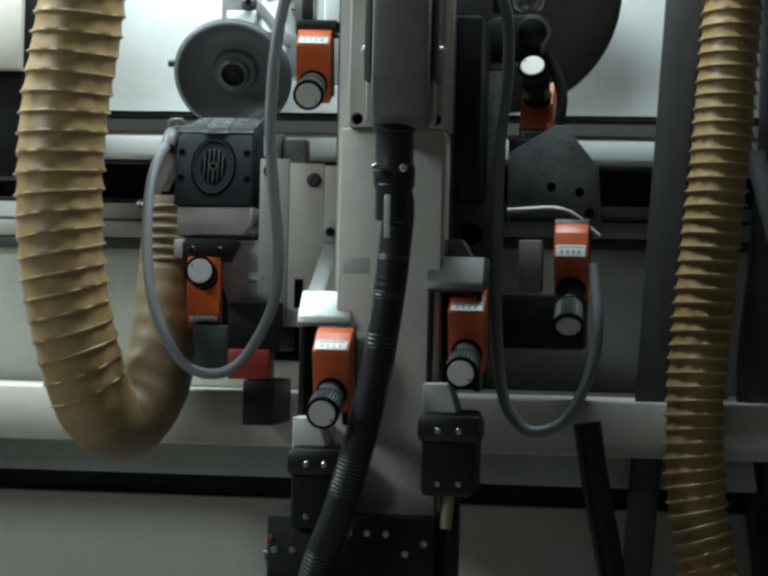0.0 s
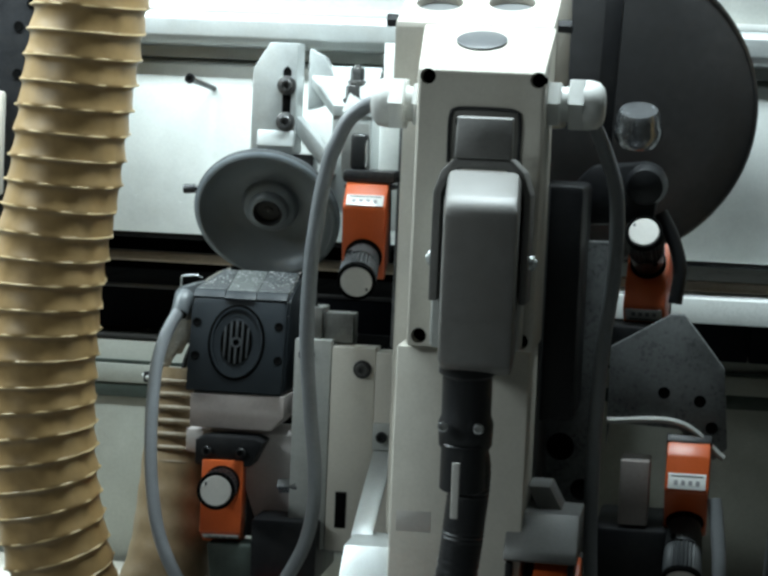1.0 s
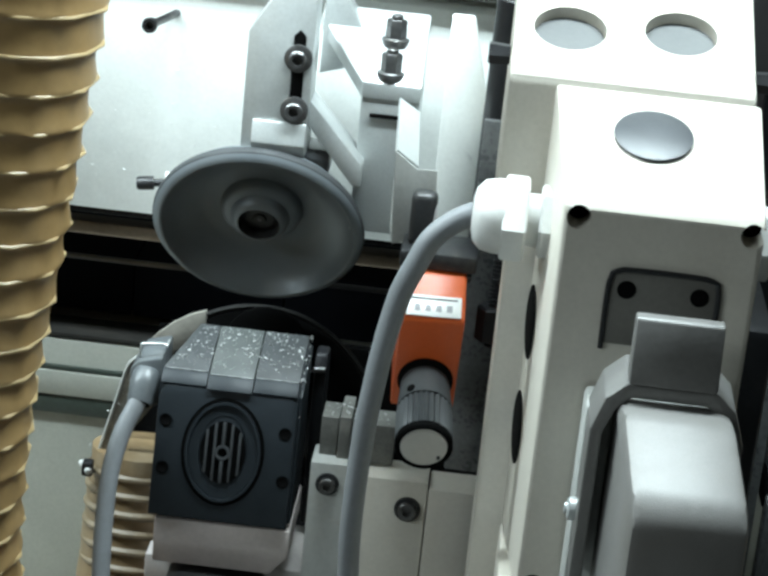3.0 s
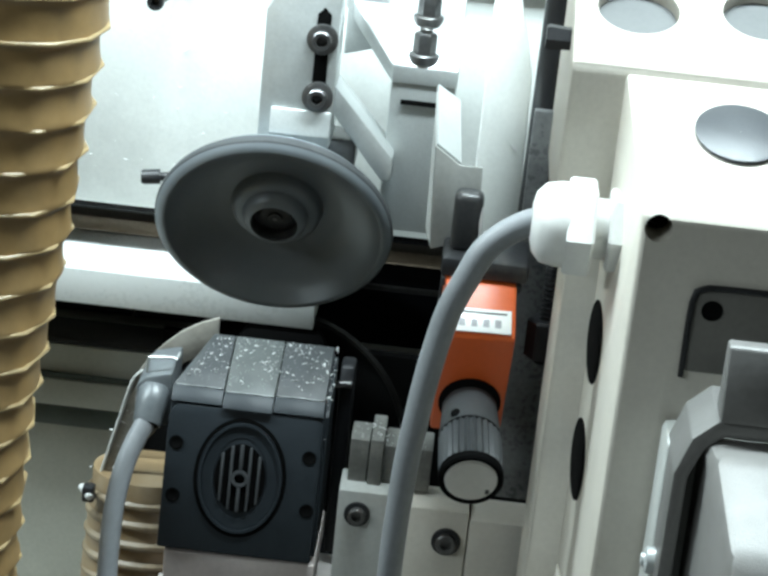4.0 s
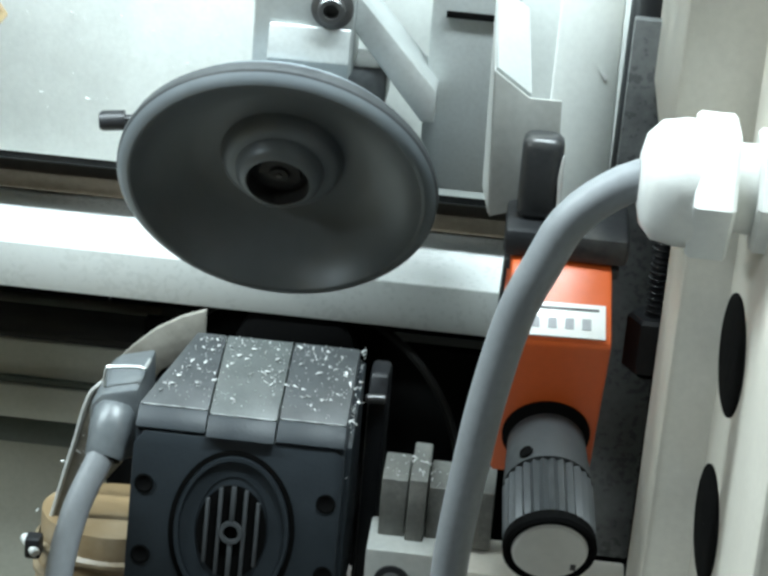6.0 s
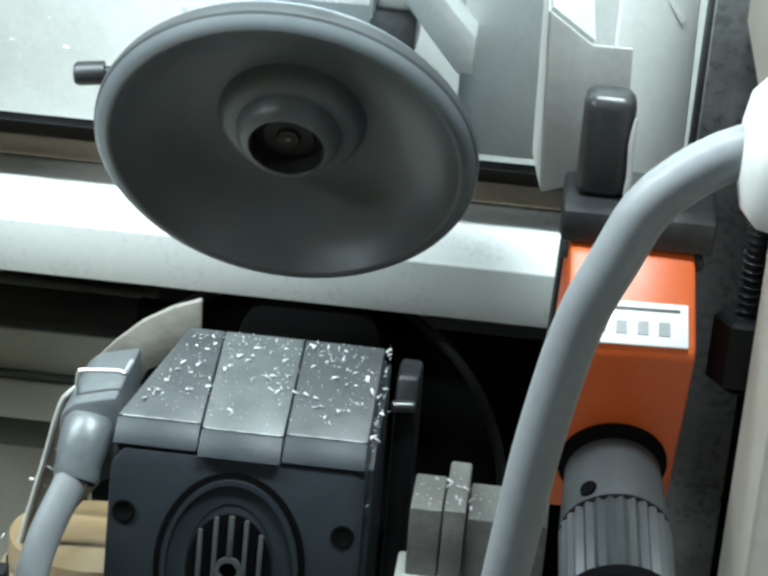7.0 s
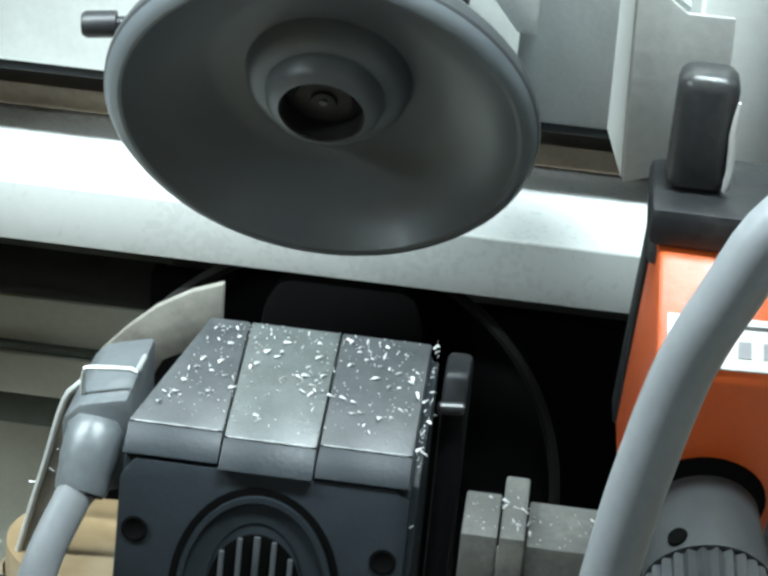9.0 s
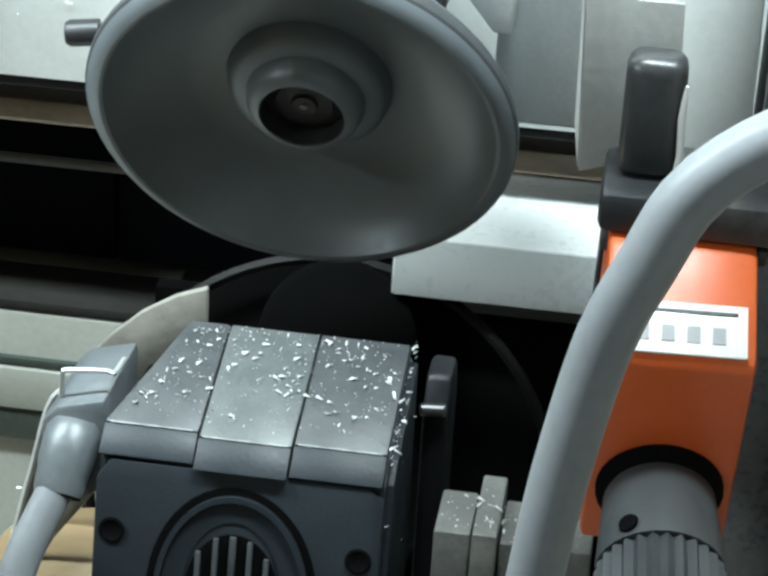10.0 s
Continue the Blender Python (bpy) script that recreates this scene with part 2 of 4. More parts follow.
def hole(p, axis, r, parent, name="screw_hole"):
    """A countersunk hole laid flat on the face: a thin ring, its darkness a black disc."""
    return part(name, lathe([(0.1, r + 0.6), (0.4, r + 0.3), (0.4, r), (0.25, r * 0.95), (0.25, 0.05)], p, axis, 20, caps=False), VOID, parent)


def bored(ob, cutters):
    """Cut round bores (a point, an axis into the part, a radius, a depth) out of a part."""
    tools = []
    for p, axis, r, depth in cutters:
        d = Vector(axis).normalized()
        c = part("cutter", cyl(Vector(p) - d * 6, Vector(p) + d * depth, r, 32, ch=0.2), VOID, ob.parent)
        mod = ob.modifiers.new("bore", "BOOLEAN")
        mod.object = c
        tools.append(c)
    bpy.context.view_layer.update()
    me = bpy.data.meshes.new_from_object(ob.evaluated_get(bpy.context.evaluated_depsgraph_get()))
    ob.modifiers.clear()
    ob.data = me
    for c in tools:
        old = c.data
        bpy.data.objects.remove(c)
        bpy.data.meshes.remove(old)
    for p in me.polygons:
        p.use_smooth = True
    me.set_sharp_from_angle(angle=radians(35))


# ---- setting: hall ----
def slab(name, x0, x1, y0, y1, z0, z1, material, label):
    return solid(name, box(x0, x1, y0, y1, z0, z1, 0), material, label, kind="structure")


G = -1000 * Z0
slab("floor", -5000, 5000, -4500, 3000, G - 100, G, FLOOR, "grey concrete workshop floor")
slab("wall_north", -5000, 5000, 3000, 3150, G, 2900, WALL, "plain pale workshop wall behind the machine")
slab("wall_south", -5000, 5000, -4650, -4500, G, 2900, WALL, "plain pale workshop wall")
slab("wall_west", -5150, -5000, -4500, 3000, G, 2900, WALL, "plain pale workshop wall")
slab("wall_east", 5000, 5150, -4500, 3000, G, 2900, WALL, "plain pale workshop wall")
slab("ceiling", -5150, 5150, -4650, 3150, 2900, 3000, WALL, "plain pale workshop ceiling")

# ---- machine body ----
bed = thing("machine_bed", (0, 500, G), "cream-painted steel bed of an edge banding machine, dusty along its ledge", "machine")
# brown sawdust, its colour lowered to near black for the beam's shade
SHADED_SAWDUST = mat("shaded_sawdust", (0.011, 0.010, 0.008), 0.85, var=0.4, scale=40, dirt=(0.035, 0.03, 0.023), dirt_amount=0.6, dirt_scale=30)
for x0, x1, back, drop in ((-2900, -222, 46, 9), (20, 3700, 118, 0)):
    part("front_panel", box(x0, x1, 262 + back, 900, -354 - drop, -186 - drop, 1.5), CREAM_DULL, bed)
    part("seam_rail", box(x0, x1, 258.5 + back, 261.6 + back, -216.5 - drop, -203 - drop, 0.8), CREAM_DULL, bed)
    for z0, z1 in ((-202.5, -200), (-227, -217)):
        part("groove", box(x0, x1, 259.5 + back, 261.7 + back, z0 - drop, z1 - drop, 0.3), GREEN, bed, "dark horizontal groove")
    if drop:
        part("dust_ledge", box(x0, x1, 262 + back, 334, -185.6 - drop, -182.4 - drop, 0.8), SHADED_SAWDUST, bed, "ledge thick with brown dust, coloured near black for the shade on it")
part("lower_panel", box(-221.6, 19.6, 264, 900, -354, -331, 1.5), CREAM_DULL, bed)
# flat black sheet in place of the unlit depth behind the unit
part("unit_opening", box(-221.6, 19.6, 306, 312, -330.6, -181, 0), VOID, bed, "black sheet standing in for the dark opening behind the trimming unit")
part("base_rail", box(-2900, 3700, 200, 300, -400, -354.6, 3), CREAM, bed)
part("rail_web", box(-2900, 3700, 240, 300, -428, -400.6, 2), CREAM_DULL, bed)
# black strip carries the shadow under the base rail as colour
part("recess", box(-2900, 3700, 296, 900, -450, -428.5, 0), BLACK, bed)
part("skirt", box(-2900, 3700, 285, 900, G, -450, 2), CREAM, bed)
track = thing("feed_track", (0, 420, -182), "black rubber feed chain track with a dusty top edge", "conveyor")
for k in range(82):
    x = -2880 + k * 80
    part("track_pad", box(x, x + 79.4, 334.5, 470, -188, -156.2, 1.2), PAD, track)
part("dust_lip", box(-2900, 3700, 332.4, 334.2, -159, -156.2, 0.4), STEEL, track)
part("brown_rail", box(-2900, 3700, 312, 324, -137.6, -130.5, 1), WOOD, track, "brown worn guide rail")
# black block stands in for the dark gap behind the track
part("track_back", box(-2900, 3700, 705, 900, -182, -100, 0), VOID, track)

beam = thing("pressure_beam", (0, 330, -108), "pale grey pressure beam over the feed track", "machine part")
part("beam_panel", prism([(288, -115), (288, -6), (291, 4), (308, 9), (330, 9), (330, -115)], "x", -2900, 3700, 0.8), PANEL, beam)
part("beam_lip", box(-2900, 3700, 292, 330, -119, -115.3, 0.5), BLACK, beam)
part("beam_groove", box(-2900, 3700, 292, 330, 9.2, 17, 0), ALU_MATT, beam)
part("top_rail", prism([(276, 19), (272, 24), (272, 36), (276, 41), (330, 41), (330, 17.2), (280, 17.2)], "x", -2900, 3700, 1.2), ALU, beam)
part("rail_cap", box(-2900, 3700, 278, 330, 41.3, 46, 0.8), WHITE_PLASTIC, beam)
part("hood_wall", box(-2900, 3700, 300, 330, 46.4, 330, 0.8), ALU_MATT, beam)
scr = part("panel_screw", cyl((-220, 289, -12), (-224, 236, -6.4), 1.9), RUBBER, beam)
part("screw_head", lathe([(0, 2.4), (6, 3.7), (8, 3.4), (8, 2.0), (5, 1.8), (5, 0.05)], (-224, 240, -6), (0, -1, 0), 18, caps=False), RUBBER, scr)

# ---- boards on the track ----
def board(x_left, length):
    b = thing("board", (x_left, 420, -155.2), "white melamine board lying on the feed track", "board", "boards passing through")
    part("core", box(x_left + 0.6, x_left + length, 265.2, 700, -155.2, -138.7, 0.3), BOARD, b)
    part("edge_band", box(x_left + 0.6, x_left + length, 264.2, 265.1, -155.1, -138.8, 0.25), EDGE, b, "pale edge band glued to the board")
    part("end_face", box(x_left, x_left + 0.5, 264.6, 700, -155.0, -138.9, 0.1), BOARD, b)
    return b


BOARD_A = board(-1100, 1440)
BOARD_B = board(-2600, 1440)

# ---- column with its connector box ----
col = thing("unit_column", (0, 60, -700), "cream-painted steel column of the trimming unit with a connector box", "machine column")
part("column_body", box(-53, 25, 66, 110, -700, -16, 1.5), CREAM, col)
part("front_rail", box(-42, 34, 6.5, 65.6, -700, -152.6, 1.5), CREAM, col)
shell = prism([(0, -152), (0, 3), (4, 6.5), (64, 31), (64, -152)], "x", -35.5, 35.5, 1.6)
for v in shell.verts:
    if v.co.x < 0:
        v.co.x -= v.co.y * 0.1  # the wall draws out towards the column
cover = part("cover", shell, CREAM, col)
COVER_HOLES = ((-30, -0.5), (31.5, -0.5), (-29, -146), (28.5, -146))
SIDE_PLUGS = ((50, -60), (50, -104))
bored(cover, [((x, 2, z), (0, 1, 0), 4.4, 16) for x, z in COVER_HOLES])
# added black screw shapes give the cover holes their darkness
for x, z in COVER_HOLES:
    part("hole_dark", lathe([(0, 4.2), (4, 4.2), (4, 2.2), (2, 2), (2, 0.05)], (x, 17, z), (0, -1, 0), 20, caps=False), VOID, cover)
for y, z in SIDE_PLUGS:
    part("side_plug", lathe([(-1.2, 14.4), (0.3, 14.4), (0.5, 13.8), (0.5, 0.05)], (-40.5, y, z), (-1, -0.1, 0), 36, caps=False), VOID, cover, "black round plug in the side wall")
nrm = Vector((0, -math.sin(radians(22)), math.cos(radians(22))))
part("round_plug", lathe([(-1, 14.2), (0.6, 14.6), (0.9, 13.8), (0.9, 0.05)], (-5, 38.5, 21.4), nrm, 36, caps=False), mat("grey_plug", (0.04, 0.044, 0.05), 0.4, var=0.06), cover, "round dark grey plug")
rear = part("rear_block", prism([(68, -28), (68, 30), (70, 33), (140, 62), (200, 62), (200, -28)], "x", -60, 34, 2.2), CREAM, col)
BORES = ((-38, 98, 44.6), (5, 102, 46.2))
bored(rear, [((x, y, z), -nrm, 14.2, 9) for x, y, z in BORES])
# added grey plates colour the cream bore floors as if in shade
for x, y, z in BORES:
    part("bore_shade", lathe([(-1, 14), (0, 14), (0, 0.05)], Vector((x, y, z)) - nrm * 5, nrm, 32, caps=False), mat("bore_shade_grey", (0.12, 0.125, 0.125), 0.5, var=0.1), rear, "grey plate standing in for the shaded floor of a round bore")
for x in (-63.5, 37.5):
    part("side_bolt", lathe([(-4, 4), (4, 4.6), (5, 4)], (x, 92, 33), (-1 if x < 0 else 1, 0, 0), 6), RUBBER, rear)
part("sticker", box(-38, -18, 6.3, 7, -259, -247, 0.2), CAP, col, "worn paper sticker")
part("recess", prism([(-13, -18), (19, -18), (22, -21), (22, -46), (-16, -46), (-16, -21)], "y", -0.6, 0.4, 0.2), mat("dull_grey_socket", (0.13, 0.125, 0.112), 0.5, 0.2), cover, "dark recess round the socket")
part("gasket", tube([(-16.5, -0.8, -48), (-16.5, -0.8, -23), (-14, -0.8, -18.3), (-8, -0.8, -17.4), (10, -0.8, -17.4), (20, -0.8, -18.3), (22.5, -0.8, -23), (22.5, -0.8, -48)], 1.0, 8), RUBBER, cover)
for x in (-10, 16):
    hole((x, -0.8, -25), (0, -1, 0), 2.8, cover)
slab_strip = thing("guide_bar", (-62, 135, -700), "cream steel guide bar beside the column", "machine part")
part("bar", box(-72.5, -50.5, 129, 150, -700, -172, 1), CREAM, slab_strip)
part("upper_plate", box(-67, -50, 150, 154, -171, -10, 0.6), CLEAR, slab_strip, "mottled grey guide plate")
# black strip filling the gap between bar and column
part("gap_strip", box(-50, -47, 67, 128, -700, -50, 0.5), VOID, slab_strip, "black strip in the gap")
lug = part("lug", box(-72, -56.5, 124, 128.8, -233, -216, 0.8), ALU_MATT, slab_strip)
socket_screw((-66, 124, -224.5), (0, -1, 0), 3.6, lug, material=RUBBER)
part("drop_strip", prism([(124, -233.5), (128, -233.5), (54, -273), (50, -273)], "x", -71, -58, 0.4), ALU, slab_strip, "bright metal strip sloping down")


def gland(side):
    s = -1 if side == "left" else 1
    g = thing("cable_gland", (s * 48, 33, -30), "off-white plastic cable gland screwed into the column box", "cable gland", "cable glands")
    x0 = -35.6 if s < 0 else 35.6
    y, z = (41, -16.5) if s < 0 else (33, -13)
    part("lock_nut", lathe([(0, 14), (6, 14), (7, 13)], (x0, y, z), (s, 0, 0), 6), WHITE_PLASTIC, g)
    part("thread", cyl((x0 + s * 6, y, z), (x0 + s * 13, y, z), 10), WHITE_PLASTIC, g)
    nut = part("dome_nut", lathe([(0, 13.4), (1, 14.2), (11, 14.2), (16, 13.2), (19, 10), (20, 6)], (x0 + s * 12, y, z), (s, 0, 0), 28), WHITE_PLASTIC, g)
    part("hex_collar", lathe([(0, 15.6), (0.8, 16.4), (8, 16.4), (9, 15.6)], (x0 + s * 11.6, y, z), (s, 0, 0), 6), WHITE_PLASTIC, nut)
    return g


gland("left")
gland("right")

# ---- plug hood on the column ----
plug = thing("plug_connector", (6, -45, -160), "grey cast heavy-duty plug connector with side levers", "connector")
sock = part("socket_base", box(-20, 30, -22, -0.8, -150, -62, 2.5), ALU_MATT, plug)
shell = prism([(-36, -52), (-54, -50), (-90, -63), (-97, -70), (-97, -128), (-86, -152), (-50, -160), (-24, -152), (-22.4, -58)], "x", -10.5, 28.5, 4.0)
for v in shell.verts:
    v.co.x += max(0.0, -44 - v.co.y) * 0.09  # the plug sits slightly askew
hood = part("hood", shell, mat("grey_cast_hood", (0.165, 0.16, 0.152), 0.46, 0.15, var=0.14, scale=200, bump=0.08, dirt=(0.09, 0.078, 0.062), dirt_amount=0.35, dirt_scale=25), plug)
LATCH = mat("latch_grey", (0.16, 0.157, 0.15), 0.42, 0.25)
lev = part("locking_lever", prism([(-19, -122), (-19, -63), (-15, -51), (-8, -44.5), (23, -44.5), (30, -51), (34, -63), (34, -122), (30, -122), (30, -64), (26, -55), (20, -50), (-6, -50), (-11, -55), (-14.5, -64), (-14.5, -122)], "y", -41, -13, 0.8), LATCH, plug, "grey bow-shaped locking lever round the plug")
part("lever_tab", prism([(-43, -44.3), (-37, -22), (-31, -21.5), (-30, -44.3)], "x", -8, 22.5, 1.0), LATCH, lev)
for s_, x in ((-1, -19), (1, 34)):
    part("lever_pin", lathe([(0, 4.2), (2.4, 4.2), (3, 3.4), (3, 2.2), (4, 2.0), (4.2, 0.05)], (x, -27, -100), (s_, 0, 0), 20, caps=False), ALU, lev)
gl = part("cable_clamp", lathe([(0, 15), (6, 15.5), (8, 13.5), (30, 13.5), (34, 15), (46, 14.5), (50, 12)], (6, -56, -152), (0, 0.12, -1), 24), RUBBER, plug, "black screwed cable clamp")
for x in (-4, 15):
    socket_screw((x, -70, -186), (0, -1, 0), 2.8, gl, material=CHROME)
conduit = thing("black_conduit", (6, -54, -640), "thick black ribbed conduit hanging from the plug", "cable")
part("hose", tube([(6, -56, -195), (9, -48, -212), (7, -46, -240), (4, -46, -270), (-4, -46, -326), (-15, -46, -378), (-29, -44, -427), (-44, -40, -468), (-54, -24, -510), (-54, 0, -560), (-40, 60, -640)], lambda s: 11.4 + 0.35 * math.sin(s * 2.2), 20, 1.4), RUBBER, conduit)
part("end_sleeve", cyl((6, -54.2, -196), (5.6, -51, -222), 12.6), RUBBER, conduit, "smooth black end sleeve")
solid("cable_tag", box(2, 6, -72, -70, -235, -205, 0.5), CAP, "pale plastic cable tag tied to the conduit", "tag")

# ---- grey cables ----
solid("grey_cable", tube([(-58, 41, -16.2), (-67, 41, -16.8), (-76, 41, -22.5), (-82, 40.5, -29), (-86, 40, -38), (-91, 40, -51), (-95, 40, -71), (-97.5, 40, -90), (-99.8, 41, -115), (-101, 44, -156), (-99, 54, -200), (-97, 66, -238), (-100, 78, -270), (-109, 86, -297), (-129, 90, -328), (-152, 90, -338), (-176, 90, -328), (-196, 92, -296), (-206, 100, -261), (-211, 112, -224), (-213, 128, -190), (-211, 140, -171), (-205.5, 150, -156)], lambda s: 4.5 - 0.5 * min(1, s / 600), 20), CABLE, "grey rubber-jacketed motor cable hanging in a loop", "cable", "grey cables")
solid("grey_cable", tube([(54, 34, -13), (60, 40, -22), (67, 54, -38), (75, 60, -64), (76, 62, -107), (71, 70, -156), (68, 85, -220), (69, 92, -286), (75, 92, -346), (88, 92, -370), (103, 92, -375.5), (122, 92, -367), (136, 92, -344), (145, 94, -314), (146, 98, -284), (141, 112, -247)], 4.4, 18), CABLE, "grey rubber-jacketed cable hanging in a loop beside the column", "cable", "grey cables")

# ---- trimming motor ----
def leaned(bm):
    """Lean a part of the motor's front back by the slope of that face."""
    m = Matrix.Translation((0, 145.1, -174)) @ Matrix.Rotation(radians(-12), 4, "X") @ Matrix.Translation((0, -147.5, 174))
    bmesh.ops.transform(bm, matrix=m, verts=bm.verts)
    return bm


mot = thing("trimming_motor", (-165, 180, -232), "slate grey square trimming motor with an oval fan grille", "motor")
def shoulder(bm):
    """Draw the left upper edge in towards the back."""
    for v in bm.verts:
        if v.co.x < -190 and v.co.y > 155.6 and v.co.z > -150:
            v.co.x += 11.5 * (v.co.y - 155.6) / 31
    return bm


house = part("housing", shoulder(prism([(138.6, -205), (151.2, -146.5), (156.4, -143), (187, -132.6), (189.5, -135), (189.5, -205)], "x", -195.8, -134, 1.2)), MOTOR, mot)
front = part("front_cover", leaned(prism([(-196, -205), (-196, -150), (-193, -145.6), (-137, -145.6), (-134, -148), (-134, -205)], "y", 146.2, 147.9, 0.6)), MOTOR, mot)
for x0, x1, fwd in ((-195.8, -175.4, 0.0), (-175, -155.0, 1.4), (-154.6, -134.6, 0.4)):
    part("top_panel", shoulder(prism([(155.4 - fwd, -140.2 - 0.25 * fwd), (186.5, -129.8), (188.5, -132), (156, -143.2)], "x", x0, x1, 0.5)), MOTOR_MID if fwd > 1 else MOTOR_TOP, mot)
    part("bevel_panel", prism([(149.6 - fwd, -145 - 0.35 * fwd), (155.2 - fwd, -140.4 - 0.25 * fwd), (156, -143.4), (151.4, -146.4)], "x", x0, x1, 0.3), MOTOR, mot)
# pale beads draw the highlights along the front ridges of the top panels
RIDGE_GLINT = mat("ridge_glint_grey", (0.3, 0.31, 0.31), 0.4, var=0.4, scale=200)
for x0, x1, fwd in ((-194.6, -176.6, 0.0), (-174.2, -155.8, 1.4), (-153.8, -135.6, 0.4)):
    part("ridge_glint", tube([(x0, 155.5 - fwd, -140.35 - 0.25 * fwd), ((x0 + x1) / 2, 155.3 - fwd, -140.2 - 0.25 * fwd), (x1, 155.5 - fwd, -140.35 - 0.25 * fwd)], lambda s: 0.22 + 0.1 * math.sin(s * 0.9), 8), RIDGE_GLINT, mot, "highlight along the edge, drawn as a thin pale bead")
part("side_panel", prism([(141.5, -203), (153, -146.5), (157, -143.6), (186, -133.6), (188, -203)], "x", -134.3, -132.6, 0.4), MOTOR, mot)


def oval(rx, rz, cx, cz, y0, y1, wall, n=48):
    b = bmesh.new()
    rows = [(rx, rz, y0), (rx, rz, y1), (rx - wall, rz - wall, y1), (rx - wall, rz - wall, y0)]
    rings = [[b.verts.new((cx + p * math.cos(2 * math.pi * k / n), y, cz + q * math.sin(2 * math.pi * k / n))) for k in range(n)] for p, q, y in rows]
    for i in range(4):
        r0, r1 = rings[i], rings[(i + 1) % 4]
        for k in range(n):
            b.faces.new((r0[k], r0[(k + 1) % n], r1[(k + 1) % n], r1[k]))
    bmesh.ops.recalc_face_normals(b, faces=b.faces)
    return b


FX, FZ = -165.3, -173.2
part("ring_groove", leaned(oval(18.6, 24.4, FX, FZ, 145.9, 146.1, 1.5)), VOID, front)
part("fan_ring", leaned(oval(16.8, 22.6, FX, FZ, 144.8, 146.4, 1.2)), MOTOR, front)
part("fan_dish", leaned(oval(15.4, 21.2, FX, FZ, 145.9, 146.15, 4.6)), MOTOR, front)
part("fan_opening", leaned(prism([(FX + 10.3 * math.cos(2 * math.pi * k / 40), FZ + 14.0 * math.sin(2 * math.pi * k / 40)) for k in range(40)], "y", 145.6, 146.1, 0)), VOID, front, "black opening behind the grille")
for k, x in enumerate((-7.4, -3.7, 3.7, 7.4)):
    h = 14.0 * math.sqrt(1 - (x / 10.3) ** 2)
    part("grille_bar", leaned(box(FX + x - 0.55, FX + x + 0.55, 144.4, 145.5, FZ - h, FZ + h, 0.25)), KNOB, front)
for z0, z1 in ((3.2, 13.8), (-13.8, -3.2)):
    part("grille_bar", leaned(box(FX - 0.7, FX + 0.7, 144.3, 145.5, FZ + z0, FZ + z1, 0.25)), KNOB, front)
part("grille_hub", leaned(oval(3.4, 3.4, FX, FZ, 144.1, 145.5, 1.2, 24)), KNOB, front)
for x, z in ((-192, -161.5), (-138.5, -161.8), (-137.5, -183.5), (-191.5, -183)):
    part("screw_hole", leaned(lathe([(0.35, 2.9), (0.45, 2.3), (0.3, 2.1), (0.3, 0.05)], (x, 146.2, z), (0, -1, 0), 20, caps=False)), VOID, front)
adp = part("adapter_block", prism([(-193, -228), (-193, -206.2), (-132, -205.6), (-132, -219), (-140, -228)], "y", 139, 190, 1.0), mat("pink_grey_casting", (0.54, 0.48, 0.46), 0.45, 0.1, var=0.1, dirt=DUST, dirt_amount=0.3), mot)
# connection at its side
tb = part("terminal_box", prism([(-211.5, -159), (-211.5, -145), (-208, -141), (-197, -138), (-197, -161), (-202, -163)], "y", 160, 190, 1.6), GLAND, mot, "dusty grey terminal box")
gm = part("motor_gland", lathe([(0, 4.6), (2, 6.2), (9, 6.4), (11, 6.0), (15, 5.8), (16.5, 5.4), (16.2, 4.6), (14, 4.4)], (-203.6, 161, -144.5), (-0.08, -0.62, -0.78), 24), GLAND, mot, "grey cable gland")
part("gland_mouth", lathe([(0, 4.9), (0.4, 4.9)], (-204.9, 151, -157.3), (-0.08, -0.62, -0.78), 20), VOID, gm)
part("wire_clip", tube([(-208, 165, -141), (-207.6, 164, -135), (-206, 164, -133.8), (-197.4, 164, -133), (-196.4, 165, -134), (-196.4, 174, -135)], 0.6, 8), ALU, mot, "bent wire spring clip")

# chips lying on the motor and the slide below it
def chips(name, count, spot, label):
    b = bmesh.new()
    random.seed(7)
    for k in range(count):
        x, y, z = spot()
        s = 0.12 + 1.0 * random.random() ** 5
        q = Matrix.Translation((x, y, z)) @ Euler((random.uniform(-0.5, 0.5), random.uniform(-0.5, 0.5), random.uniform(0, 6.3))).to_matrix().to_4x4()
        g = random.uniform(0.4, 1.1)
        pts = [(-s, -0.3 * s * g, 0), (s * 0.9, -0.2 * s * g, 0.3 * s), (s, 0.25 * s * g, 0.1 * s), (-0.7 * s, 0.35 * s * g, 0.4 * s)]
        lo = [b.verts.new(q @ Vector(p)) for p in pts]
        hi = [b.verts.new(q @ (Vector(p) + Vector((0, 0, 0.22)))) for p in pts]
        b.faces.new(list(reversed(lo)))
        b.faces.new(hi)
        for i in range(4):
            b.faces.new((lo[i], lo[(i + 1) % 4], hi[(i + 1) % 4], hi[i]))
    return solid(name, b, CHIP, label, "shavings", kind="stuff")


def on_motor():
    y = 156 + 30 * random.random() ** 0.7
    x = random.uniform(-193 + 11.5 * (y - 155.6) / 31, -135.5)
    return x, y, -139.9 + (y - 155.4) * 0.334


chips("white_chips", 420, on_motor, "white melamine shavings scattered on the motor")

